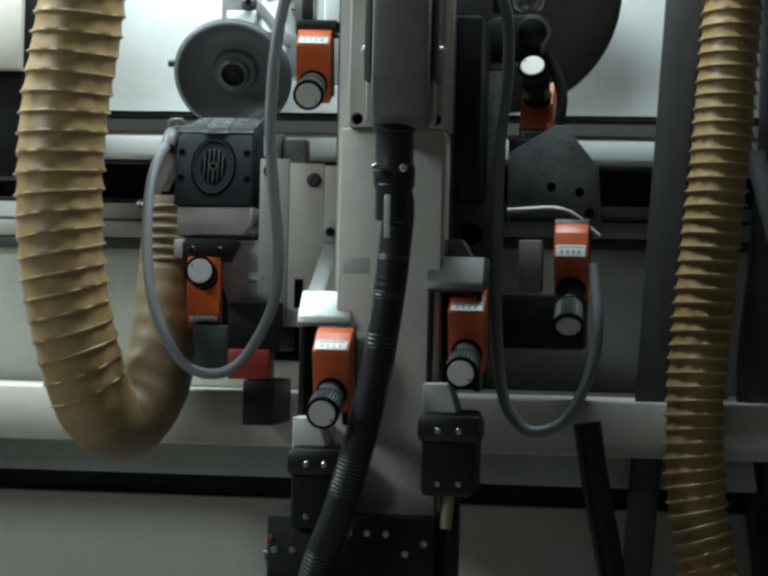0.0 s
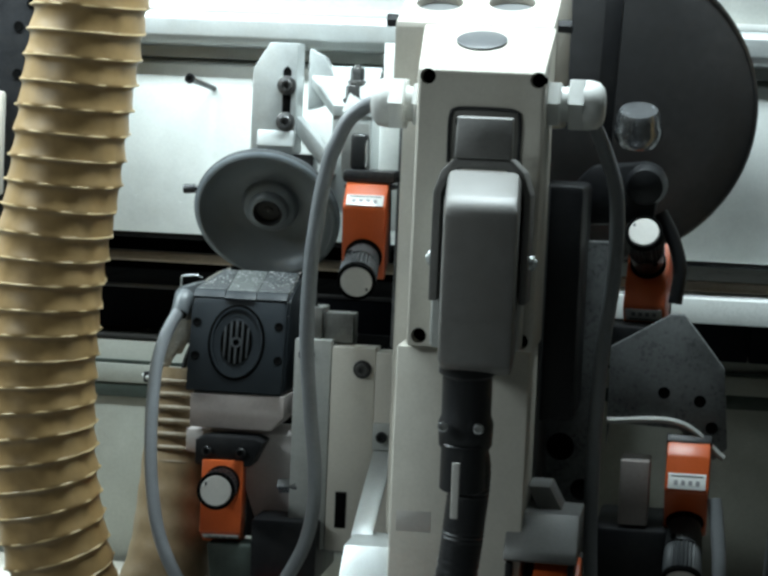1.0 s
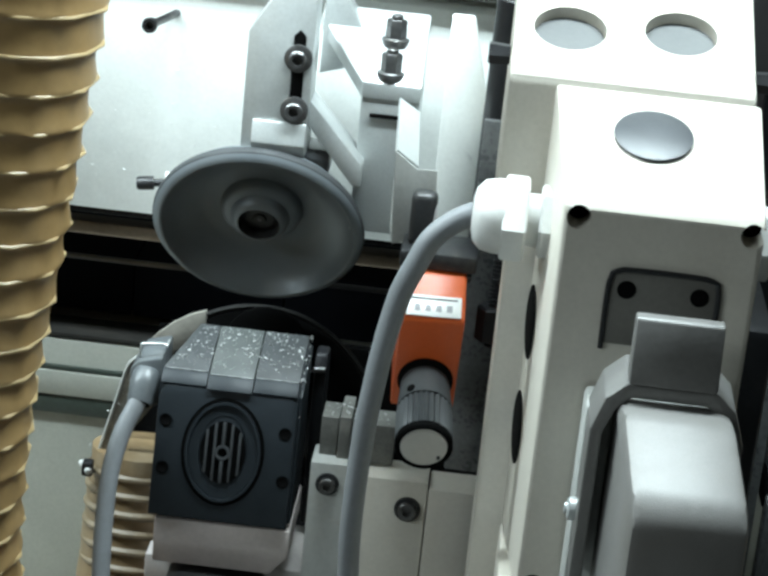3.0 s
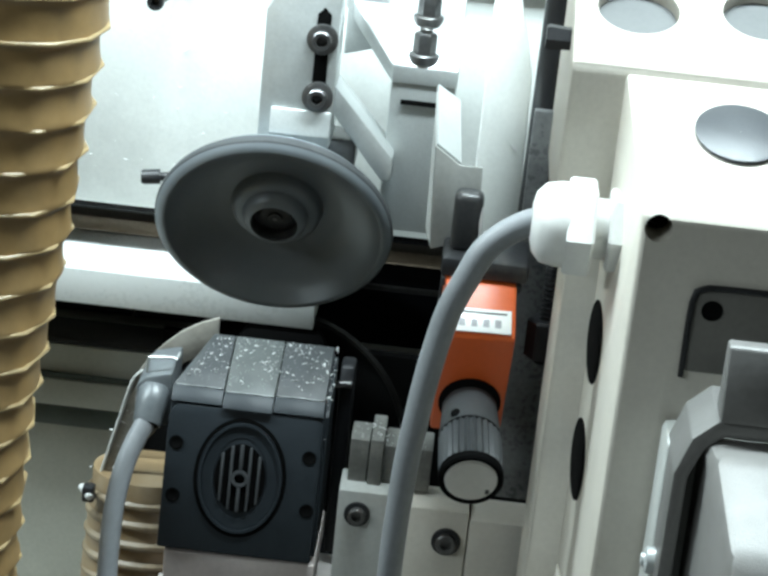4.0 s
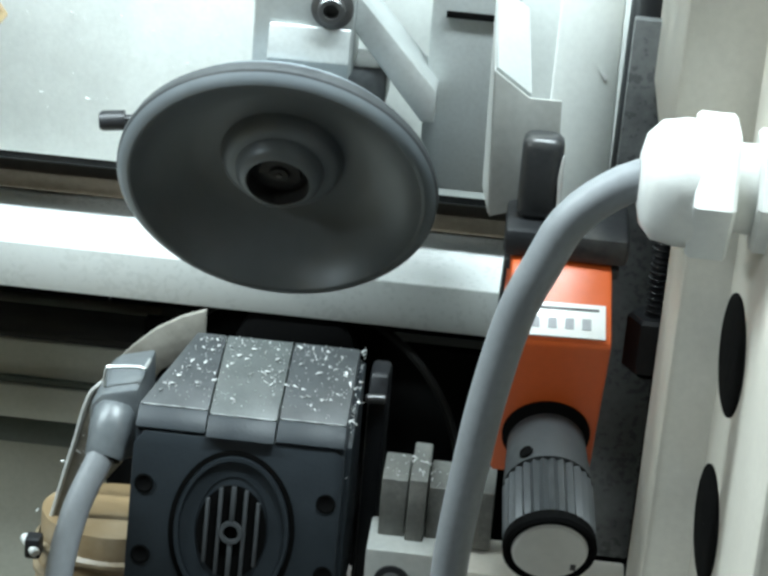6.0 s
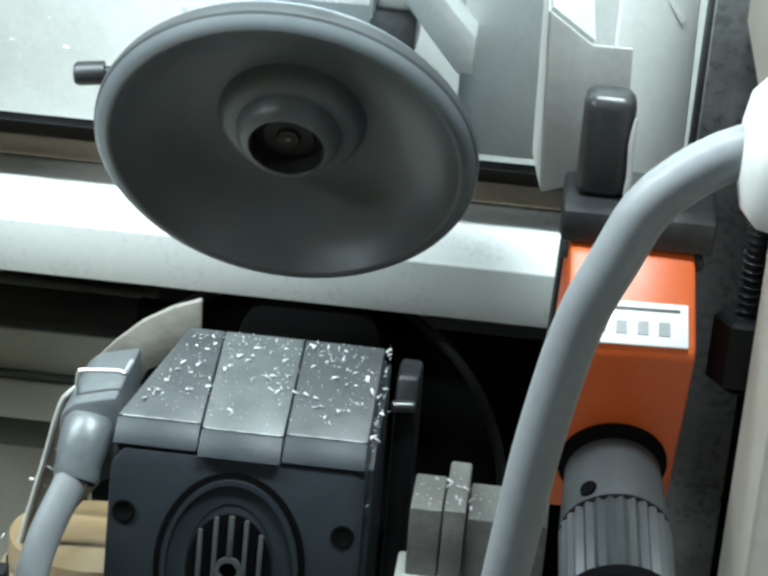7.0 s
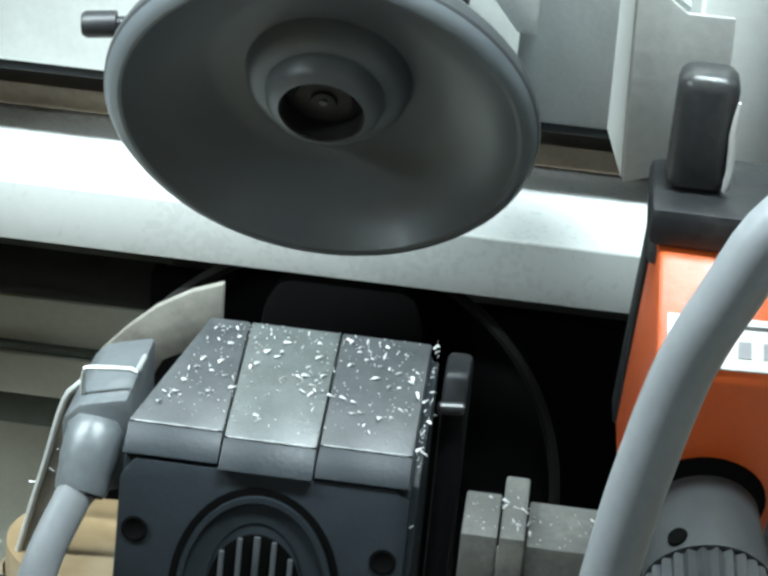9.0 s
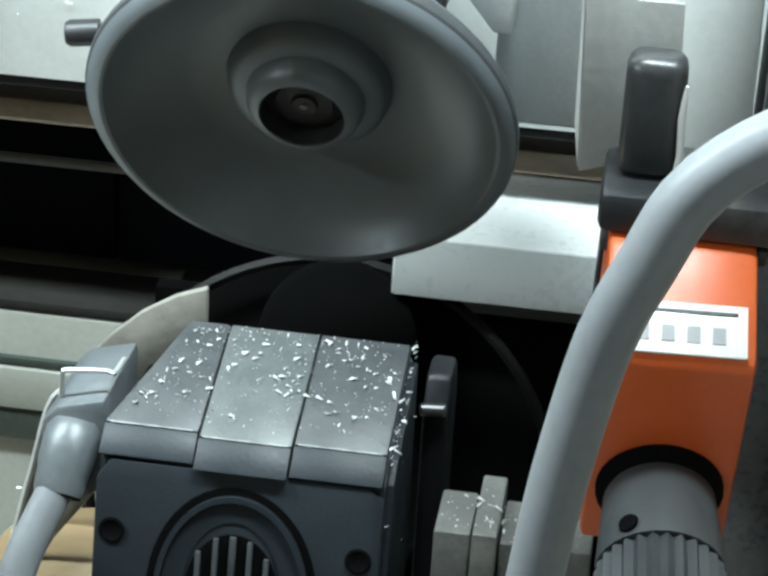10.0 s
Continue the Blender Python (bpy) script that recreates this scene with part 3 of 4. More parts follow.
def on_side():
    y = random.uniform(150, 187)
    return -133.4 + random.uniform(-0.6, 1.0), y, (-139 + (y - 155) * 0.31 if random.random() < 0.6 else random.uniform(-196, -146))


chips("white_chips", 90, on_side, "white melamine shavings clinging to the motor's side edge")
def on_guard():
    f = random.random()
    return -208 - 18 * f + random.gauss(0, 3), 183.6, -150 - 50 * f + random.gauss(0, 3)


chips("white_chips", 60, on_guard, "white shavings caught on the dust guard")

# ---- copying discs ----
TILT = radians(27.3)


def copy_disc(name, c, lean, label):
    """A dished disc on the pose's own axis: it faces along -z of its space."""
    d = new(name)
    m = Matrix.Translation(mm(*c)) @ lean
    d.matrix_world = m
    tagged(d, label, "disc", "copying discs")
    def add(pn, prof, material, lab="", n=72):
        b = lathe(prof, (0, 0, 0), (0, 0, 1), n, caps=False)
        ob = new(pn, bpy.data.meshes.new(pn))
        for v in b.verts:
            v.co = v.co / 1000
        finish(ob, b, material, 32)
        ob.parent = d
        if lab:
            tagged(ob, lab)
        return ob
    add("rim", [(0.9, 49.5), (0.3, 50.0), (-1.0, 50.1), (-3.4, 49.4), (-4.4, 47.0)], RIM_DARK)
    add("dish", [(0.9, 49.5), (2.0, 48.5), (2.8, 47.2), (3.1, 46.2), (2.8, 45.4), (1.8, 44.8), (-2.2, 42.9), (-6.6, 38.5), (-9.4, 33.5), (-11.0, 29.5), (-11.8, 27), (-12.4, 19.5), (-20, 20), (-14, 34), (-7, 46.6), (-1, 48.4)], BELL)
    add("step", [(-12.4, 19.6), (-9.0, 18.6), (-7.6, 17.4), (-7.0, 15.6), (-6.8, 14.0), (-3.6, 13.2), (-2.2, 12.2), (-1.4, 10.8), (-1.2, 10.0)], BELL)
    hb = add("hub", [(-1.2, 10.0), (-1.6, 9.7), (-7, 9.4), (-7, 7.0), (-5.4, 6.6), (-5.4, 3.2), (-4.6, 2.8), (-4.6, 0.03)], HUB, "dark recessed hub")
    add("hub_mark", [(-4.5, 1.0), (-4.3, 0.9), (-4.3, 0.02)], STEEL, n=12)
    return d


# axis along the disc's own z; the upper one leans forward, the lower one back
UP = Matrix.Rotation(math.pi / 2 + TILT, 4, "X")
DISC_UP = copy_disc("copy_disc", (-166.5, 217, -91.7), UP, "dark grey dished copying disc riding on the board's edge")
low = thing("lower_copy_disc", (-164, 215, -245), "thin-rimmed lower copying disc in its cream dust shroud behind the motor", "disc", "copying discs")
ax = Vector((0, -0.93, 0.36)).normalized()
c_low = Vector((-164, 254, -211))
part("ring", lathe([(0, 62.0), (1.5, 64), (3.2, 64), (4.2, 62.4), (3.0, 61.2), (0, 61)], c_low, ax, 80, caps=False), mat("oily_steel_rim", (0.009, 0.0088, 0.008), 0.6, 0.1, var=0.2, spec=0.25), low, "thin steel rim")
# disc and boss coloured black for the deep shade behind the motor
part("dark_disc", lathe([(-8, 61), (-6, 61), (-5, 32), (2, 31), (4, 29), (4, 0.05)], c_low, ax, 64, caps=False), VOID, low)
part("boss", lathe([(4.2, 22), (9, 21), (10, 19), (10, 0.05)], c_low + Vector((2, 16, 38)), ax, 40, caps=False), VOID, low, "round boss of the disc, its shade put into the black")
rim_line = [(-184.5, -130), (-192, -133), (-200, -138), (-207, -144.5), (-213, -151.5), (-218, -160), (-222, -172), (-224, -190)]
sh = prism(rim_line + [(-216, -190), (-206, -168), (-198, -152), (-184.5, -144)], "y", 203.5, 206, 0.5)
part("shroud", sh, mat("dirty_shroud_sheet", (0.2, 0.19, 0.165), 0.55, var=0.15, dirt=(0.07, 0.06, 0.048), dirt_amount=0.7, dirt_scale=35), low, "cream dust shroud, dirty along the rim")
arm = thing("motor_arm", (-128, 215, -240), "dark steel arm beside the motor with a small bright bolt", "machine part")
part("arm", prism([(190, -226), (190, -152), (195, -141), (206, -141), (210, -152), (210, -226)], "x", -131.5, -125.5, 1.5), BLACK, arm)
part("bolt", cyl((-132, 189, -147), (-126, 190, -147), 1.5), STEEL, arm)

# ---- holder of the upper disc ----
hold = thing("disc_holder", (-135, 235, -60), "machined aluminium holder of the copying disc, bolted to the beam", "bracket")
blk = part("slotted_block", prism([(-176, -53), (-176, 2), (-165, 20), (-146, 20), (-146, -53)], "y", 212, 236, 0.9), ALU, hold)
part("slot", prism([(-155.4, -41), (-152.6, -43), (-149.8, -41), (-149.8, 2), (-152.6, 5), (-155.4, 2)], "y", 211.4, 212.4, 0.2), VOID, blk)
for z in (-8, -32):
    part("washer", lathe([(0, 6.4), (1.4, 6.4), (1.8, 5.8)], (-152.6, 211.8, z), (0, -1, 0), 24), STEEL, blk)
    socket_screw((-152.6, 210.4, z), (0, -1, 0), 4.2, blk, material=STEEL, h=4)
part("foot", prism([(211, -54), (208, -48), (210.5, -38), (211.8, -38), (211.8, -54)], "x", -171, -146.5, 0.5), ALU, hold)
# dark block put in where the foot's shadow falls, no part of the holder
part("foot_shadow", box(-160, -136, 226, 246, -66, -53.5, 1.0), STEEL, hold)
part("web", prism([(-146, 18), (-146, -8), (-146, -24), (-126, -18), (-123, -10), (-135, 12)], "y", 252, 266, 0.6), ALU, hold)
part("brace", prism([(-146, -40), (-124, -66), (-120, -66), (-120, -56), (-146, -28)], "y", 216, 236, 0.6), ALU, hold)
top = prism([(-147, 262), (-147, 256), (-124, 227), (-97, 227), (-97, 262)], "z", -27, -19.5, 0)
for v in top.verts:
    v.co.z += (v.co.y - 227) * 0.76  # it climbs towards the beam
bmesh.ops.bevel(top, geom=list(top.edges), offset=0.7, segments=2, affect="EDGES", profile=0.5)
right = part("clamp_block", top, ALU, hold)
part("face_plate", prism([(228, -91), (228, -26.8), (262, -1.0), (262, -91)], "x", -124, -97.2, 0.6), ALU, hold)
part("slit", box(-119.5, -103, 226.3, 227.3, -35.6, -33.6, 0.1), VOID, hold)
for y in (233, 249):
    zt = -19.5 + (y - 227) * 0.76
    b = part("hex_bolt", lathe([(-2, 4.8), (8, 4.8), (9, 4)], (-112, y, zt), (0, 0, 1), 6), STEEL, right)
    part("washer", lathe([(-3.6, 6.4), (-0.2, 6.4), (0.4, 5.8)], (-112, y, zt), (0, 0, 1), 24), STEEL, right)
    part("shank", cyl((-112, y, zt + 9), (-112, y, zt + 11), 2.6), STEEL, b)
nz = part("disc_nozzle", lathe([(0, 1.8), (8, 1.8), (8, 3.2), (15, 3.2), (16, 2.6)], (-209, 231, -79), (-1, -0.1, -0.1), 14), RUBBER, hold, "small black air nozzle beside the disc")
part("nozzle_tip", cyl((-204, 232, -77), (-212, 232, -77), 2.8), WHITE_PLASTIC, nz)
part("stem", cyl((-164.5, 247, -86), (-164.5, 288.5, -70), 9), STEEL, hold)

wedge = thing("deflector_plate", (-93, 150, -66), "bent aluminium deflector plate beside the position indicator", "plate")
part("plate", prism([(-100, -64), (-102, -23.5), (-92.5, -30), (-84, -30), (-82.5, -66), (-91, -66), (-94, -62)], "y", 135, 136.2, 0.3), ALU_MATT, wedge)
part("top_flange", sheet([(-102, 136.4, -23.6), (-92.5, 136.4, -30.1), (-95.5, 176, -17.5), (-104.5, 176, -12)], 1.0), ALU, wedge, "bright folded edge of the plate")
part("rear_fold", sheet([(-104.5, 176.4, -12), (-102.3, 136.4, -24), (-100.4, 136.4, -63.6), (-103, 176.4, -70)], 1.0), ALU_MATT, wedge)
bar = thing("light_bar", (-76, 200, -100), "flat aluminium bar standing in front of the beam", "bar")
part("bar", prism([(-86, -100), (-86, 22), (-76, 22), (-68, -10), (-66, -100)], "y", 196, 204, 0.8), PANEL, bar)
part("paint_chip", sheet([(-73, 195.6, -38), (-70.5, 195.6, -40), (-71, 195.6, -41.5), (-74.5, 195.6, -36)], 0.3), CHIP, bar, "white splinter stuck to the bar")
post = thing("indicator_post", (-87, 125, -70), "dark grey round-edged post above the indicator clamp", "post")
part("post", box(-93, -82.2, 120, 130, -58.5, -36, 2.8, seg=3), mat("grey_post_plastic", (0.034, 0.036, 0.038), 0.35, var=0.2, scale=90, dirt=DUST, dirt_amount=0.15, dirt_scale=60), post)
part("clamp", box(-95.3, -63, 112, 140, -66, -58.3, 1.8), mat("clamp_plastic", (0.020, 0.021, 0.023), 0.4, var=0.15, dirt=DUST, dirt_amount=0.1, dirt_scale=60, spec=0.4), post)
part("collar", box(-94.6, -64.8, 113.4, 138, -70.2, -67, 1.2), KNOB, post, "grey collar on the orange housing")
part("glue_drip", tube([(-82.2, 119.8, -40), (-82.5, 119.8, -46), (-82.1, 119.8, -53), (-82.5, 119.8, -57)], lambda s: 0.35 + 0.5 * abs(math.sin(s * 0.9)), 8), CHIP, post, "white glue drip")
rod = thing("black_tube", (-58, 160, -120), "black vertical tube between beam and column", "tube")
part("tube", cyl((-61, 164, -110), (-60, 164, 40), 7.5), RUBBER, rod)
stud = thing("threaded_rod", (-56, 118, -98), "black threaded rod with a hex nut", "rod")
part("rod", tube([(-54, 118, -98), (-54, 118, -40), (-54, 118, 25)], lambda s: 2.6 + 0.6 * math.sin(s * 3.6), 10, 0.6), BLACK, stud)
part("nut", lathe([(0, 7), (14, 7), (15, 6)], (-54, 118, -95), (0, 0, 1), 6), BLACK, stud)

# ---- slide plates under the motor ----
DUSTY_BLOCK = mat("dusty_block_steel", (0.13, 0.13, 0.12), 0.5, 0.2, var=0.2, scale=90, dirt=(0.3, 0.29, 0.26), dirt_amount=0.4, dirt_scale=90)
slide = thing("slide_plate", (-98, 150, -300), "pale machined slide plate with two socket screws, chips on its steps", "plate")
part("left_plate", box(-125, -101.5, 132, 152, -300, -166.8, 0.8), ALU_MATT, slide)
part("right_plate", box(-100.8, -73, 131, 152, -300, -170.2, 0.8), CREAM, slide)
part("step_block", box(-122.6, -115, 141, 158.4, -168, -148.6, 0.6), DUSTY_BLOCK, slide)
part("key_block", box(-114.6, -109.4, 139, 164, -168, -147.2, 0.6), DUSTY_BLOCK, slide)
part("side_block", box(-109, -90, 142, 160, -169, -150.4, 0.6), DUSTY_BLOCK, slide)
part("rear_step", box(-121, -92, 152.4, 170, -240, -169, 0.6), DUSTY_BLOCK, slide)
for (x, y, z), r in (((-117, 132, -176.5), 3.6), ((-81, 131, -183.5), 4.2)):
    part("washer", lathe([(0, r + 1.6), (0.8, r + 1.6), (1.0, r + 1.2)], (x, y - 0.2, z), (0, -1, 0), 24), RUBBER, slide)
    socket_screw((x, y - 0.8, z), (0, -1, 0), r, slide, material=STEEL)
def on_steps():
    x = random.uniform(-122, -92)
    return x, random.uniform(142, 157), (-148.3 if x < -115 else -146.9 if x < -109.4 else -150.1)


chips("white_chips", 60, on_steps, "white melamine shavings on the slide plate")
part("slot", box(-95, -88, 130.4, 131.2, -285, -262, 0.2), VOID, slide)

base = thing("unit_base", (-130, 150, -320), "grey cast base of the trimming unit with black clamp parts", "machine part")
part("plate", prism([(-198, -246), (-198, -231.5), (-126, -231.5), (-126, -300), (-146, -300), (-160, -262), (-176, -250)], "y", 152, 200, 1), mat("pink_grey_plate", (0.54, 0.5, 0.48), 0.45, 0.1, var=0.1, dirt=DUST, dirt_amount=0.3), base)
part("clamp", prism([(-186, -250), (-186, -234), (-180, -231.6), (-148, -231.6), (-142, -234), (-150, -250)], "y", 128, 151, 1), BLACK, base)
for x in (-178, -156):
    socket_screw((x, 128, -241), (0, -1, 0), 3.2, base, material=RUBBER)
part("chrome_nut", lathe([(0, 5), (12, 5), (13, 4.2)], (-132, 138, -262), (1, -0.2, 0.1), 6), CHROME, base)
part("black_carriage", box(-146, -104, 120, 190, -320, -281, 1.5), BLACK, base)
part("red_cap", box(-144, -111, 112, 140, -342, -318.5, 2), RED, base, "dull red plastic cap")
part("black_foot", box(-131, -106, 112, 190, -378, -342.5, 1.5), BLACK, base)
part("green_lever", prism([(-176, -300), (-143, -300), (-146, -338), (-172, -336)], "y", 126, 150, 1.5), GREEN, base)

# ---- position indicators ----
GREY_PRINT = mat("grey_print", (0.3, 0.3, 0.31), 0.5, bump=0)


def indicator(grip=None):
    """Knob axis along -y through the origin, orange body behind it."""
    d = new("position_indicator")
    tagged(d, "orange position indicator with a grey knurled knob and white window", "indicator", "position indicators")
    def add(pn, bm, material, lab="", up=None):
        ob = new(pn, bpy.data.meshes.new(pn))
        for v in bm.verts:
            v.co = v.co * 0.875 / 1000
        finish(ob, bm, material, 35)
        ob.parent = up or d
        if lab:
            tagged(ob, lab)
        return ob
    add("housing", prism([(0, -17), (0, 35), (1.6, 36.8), (24, 45), (36, 45), (36, -17)], "x", -15.0, 15.0, 1.3), ORANGE)
    m = Matrix.Translation((0, 10.0, 39.9)) @ Matrix.Rotation(math.atan2(8.2, 22.4), 4, "X")
    win = add("window", box(-13, 13, -9.2, 2.2, 0.1, 0.9, 0.3, m=m), LABEL, "white window with a row of dark digits")
    for k in range(4):
        x = -7.6 + k * 5.0
        add("digit_bar", box(x - 1.3, x + 1.3, -6.6, -3.0, 0.92, 1.15, 0, m=m), GREY_PRINT, up=win)
    add("print_line", box(-11, 11, -0.2, 0.5, 0.92, 1.15, 0, m=m), INK, up=win)
    add("neck", lathe([(-1, 13.2), (0.8, 13.2), (1.6, 12.4), (4, 10)], (0, 0, 0), (0, -1, 0), 32), VOID)
    add("knob_shoulder", lathe([(2, 10.5), (4, 11.5), (22, 13), (23, 13)], (0, 0, 0), (0, -1, 0), 36), grip or KNOB)
    add("knurled_grip", lathe([(23, 12.6), (24, 13.2), (44, 13.4), (45, 12.8)], (0, 0, 0), (0, -1, 0), 56, flute=1, depth=0.1), grip or KNOB)
    add("end_ring", lathe([(45, 13.4), (48, 13.4), (49, 12.6), (48.6, 11.2), (47.6, 11.0)], (0, 0, 0), (0, -1, 0), 40), VOID)
    cp = add("end_cap", lathe([(47.4, 10.9), (48.4, 10.8), (49.0, 10.0), (49.0, 0.05)], (0, 0, 0), (0, -1, 0), 36, caps=False), CAP)
    add("cap_notch", box(6.4, 8.0, -49.3, -48.9, -6.2, -4.0, 0.1), INK, up=cp)
    add("set_screw_hole", lathe([(0.0, 2.2), (0.5, 2.0), (0.5, 0.05)], (-7.4, -20, 10.8), (-0.57, 0, 0.82), 14, caps=False), VOID)
    add("back_plate", box(-15.6, 15.6, 36.2, 44, -18, 44, 0.8), BLACK)
    return d


def place(x, y, z, tilt=0, turn=0, roll=0):
    """Pose with the knob's cap at the given spot; tilt: nose down."""
    q = Euler((radians(tilt), radians(roll), radians(turn))).to_matrix().to_4x4()
    tip = q @ Vector((0, -0.043, 0))
    return Matrix.Translation(mm(x, y, z) - tip) @ q


IND = indicator()
IND.matrix_world = place(-76, 62, -123.2, 17, 4.3)
for args in ((-39, -68, -359, 18, 0, 0), (55, -41, -329, 18, 0, 0)):
    copy_thing(IND, place(*args))
ll = indicator(RUBBER)
ll.matrix_world = place(-161, 82, -258, 4, 8, 180)
tagged(ll, "orange position indicator hanging below its black knob, grimy")
rr = copy_thing(IND, place(124, 96, -295, 45, 0, 0))
tagged(rr, "orange position indicator with its knob pointing down")
rt = copy_thing(ll, place(89, 145, -89, 30, -4, 180))
tagged(rt, "orange position indicator below a black knob with a white cap")

# ---- lower fittings of the column ----
DULL_MOUNT = mat("dull_mount_metal", (0.17, 0.17, 0.165), 0.5, 0.3, var=0.12, dirt=DUST, dirt_amount=0.15)
for name, x0, x1, y, z, label in (("left_mount", -69.5, -30.5, 2, -272, ""), ("right_mount", 25, 66, -2, -245, "")):
    mt = thing("indicator_mount", ((x0 + x1) / 2, y + 20, z - 125), "pale aluminium mount with black frame round an indicator", "mount", "indicator mounts")
    part("hood_block", prism([(y + 4, z - 26), (y - 2, z - 24), (y, z - 19), (y + 18, z), (y + 60, z), (y + 60, z - 26)], "x", x0, x1, 1.0), ALU if x0 < 0 else DULL_MOUNT, mt)
    part("frame_side", box(x0 + 1, x0 + 5, y + 2, y + 60, z - 98, z - 26.5, 0.8), BLACK, mt)
    part("frame_side", box(x1 - 5, x1 - 1, y + 2, y + 60, z - 98, z - 26.5, 0.8), BLACK, mt)
    part("frame_back", box(x0 + 1, x1 - 1, y + 40, y + 60, z - 98, z - 26.5, 0.8), BLACK, mt)
    part("pale_jaw", prism([(x0 + 2, z - 125), (x0 + 2, z - 92), (x0 + 20, z - 92), (x0 + 28, z - 118), (x1 - 6, z - 125)], "y", y - 24, y + 20, 1.0), WHITE_PLASTIC, mt)
    val = thing("air_valve", ((x0 + x1) / 2, y, z - 200), "black pneumatic valve block with small bright screws", "valve", "air valves")
    part("valve_body", box(x0 + 2, x1 - 1, y - 28, y + 30, z - 172, z - 112, 4), BLACK, val)
    part("valve_head", box(x0 - 1, x1 + 3, y - 32, y + 10, z - 134, z - 114, 5), RUBBER, val)
    for x in (x0 + 14, x1 - 12):
        for zz in (z - 125, z - 163):
            socket_screw((x, y - 32.2 if zz > z - 150 else y - 28.2, zz), (0, -1, 0), 2.2, val, material=CHROME, h=1.5)
    part("stem", box((x0 + x1) / 2 - 6, (x0 + x1) / 2 + 6, y - 10, y + 20, z - 420, z - 172, 1), BLACK, val)
    part("brass_fitting", cyl(((x0 + x1) / 2 + 1, y - 14, z - 168), ((x0 + x1) / 2 - 1, y - 16, z - 196), 4.2), mat("dull_brass", (0.45, 0.38, 0.25), 0.4, 0.6), val)
solid("right_stay", prism([(34.5, -232), (47, -232), (55, -246), (41, -246)], "y", 30, 60, 0.6), DULL_MOUNT, "dull grey stay above an indicator mount", "stay")

man = thing("valve_manifold", (-40, 0, -560), "black pneumatic manifold with bright screws and small lamps", "valve")
part("manifold_body", box(-85, 38, -20, 70, -560, -434, 3), BLACK, man)
for k in range(9):
    x = -78 + k * 13.5 + random.uniform(-2, 2)
    z = random.choice((-446, -452, -460, -468))
    socket_screw((x, -20.2, z), (0, -1, 0), 2.6, man, material=CHROME, h=1.4)
part("red_lamp", cyl((-82, -20, -452), (-82, -22, -452), 2), RED, man)
solid("conduit_bundle", tube([(12, 40, -380), (8, 36, -420), (-20, 20, -450), (-60, 10, -462), (-90, 4, -470)], 8, 14), RUBBER, "black flexible hose running to the manifold", "hose")

# ---- dust hoses ----
def ribbed(name, pts, r, pitch, label, material=HOSE, rib=HOSE_RIB, end=None, smooth_from=1e9, taper=0.7):
    """A hose with a raised coil wound round it; past smooth_from it is plain and tapers to end."""
    h = thing(name, pts[-1], label, "hose", "dust hoses")
    line = curve_points(pts, pitch / 11)
    total = sum((b - a).length for a, b in zip(line, line[1:]))
    n = 52
    b = bmesh.new()
    up, s, rings, coil, nxt = Vector((0.3, -0.9, 0.2)), 0.0, [], [], 0.0
    for i, p in enumerate(line):
        d = (line[min(i + 1, len(line) - 1)] - line[max(i - 1, 0)]).normalized()
        up = (up - d * up.dot(d)).normalized()
        v = d.cross(up)
        if i:
            s += (p - line[i - 1]).length
        q = r if end is None else r + (end - r) * max(0.0, (s / total - taper) / (1 - taper))
        fade = min(1.0, max(0.0, (smooth_from - s) / 70))
        ring = []
        for k in range(n):
            w = 2 * math.pi * k / n
            f = (s / pitch - k / n) % 1.0
            # each band widens slowly, then steps in
            rise = -0.8 + 2.0 * (f / 0.84) ** 1.8 if f < 0.84 else 1.2 - 2.0 * (f - 0.84) / 0.16
            wob = 0.35 * math.sin(3 * w + s * 0.05) + 0.25 * math.sin(s * 0.31 + w)
            ring.append(b.verts.new(p + (q + fade * rise + wob) * (up * math.cos(w) + v * math.sin(w))))
        rings.append(ring)
        if s >= nxt and fade > 0.15:
            w = 2 * math.pi * (s / pitch - 0.84)
            coil.append(p + (q + 0.2 + 1.3 * fade) * (up * math.cos(w) + v * math.sin(w)))
            nxt = s + pitch / 18
    for r0, r1 in zip(rings, rings[1:]):
        for k in range(n):
            b.faces.new((r0[k], r0[(k + 1) % n], r1[(k + 1) % n], r1[k]))
    b.faces.new(list(reversed(rings[0])))
    b.faces.new(rings[-1])
    bmesh.ops.recalc_face_normals(b, faces=b.faces)
    part("wall", b, material, h)
    if rib:
        part("coil", tube(coil, 0.95, 8, smooth=False), rib, h, "pale raised coil of the hose")
    return h


ribbed("dust_hose", [(-214, 95, 420), (-236, 95, 200), (-251, 95, 60), (-258, 95, 0), (-267, 95, -70), (-275, 95, -130), (-278.5, 95, -200), (-274, 97, -262), (-263, 104, -322), (-251, 115, -362), (-240, 127, -377)], 34.5, 15.6, "amber ribbed plastic dust hose bending under the motor", end=32, smooth_from=800)
ribbed("hose_elbow", [(-244, 123, -374), (-239, 128, -378), (-229, 138, -377), (-217, 152, -358), (-209, 166, -323), (-208, 178, -285), (-208, 188, -245), (-208, 194, -198)], 32, 16, "brown smooth hose end joining the motor's dust outlet", HOSE_BROWN, None, end=24, smooth_from=-1, taper=0.05)
elbow = bpy.data.objects["hose_elbow"]
cuff = bmesh.new()
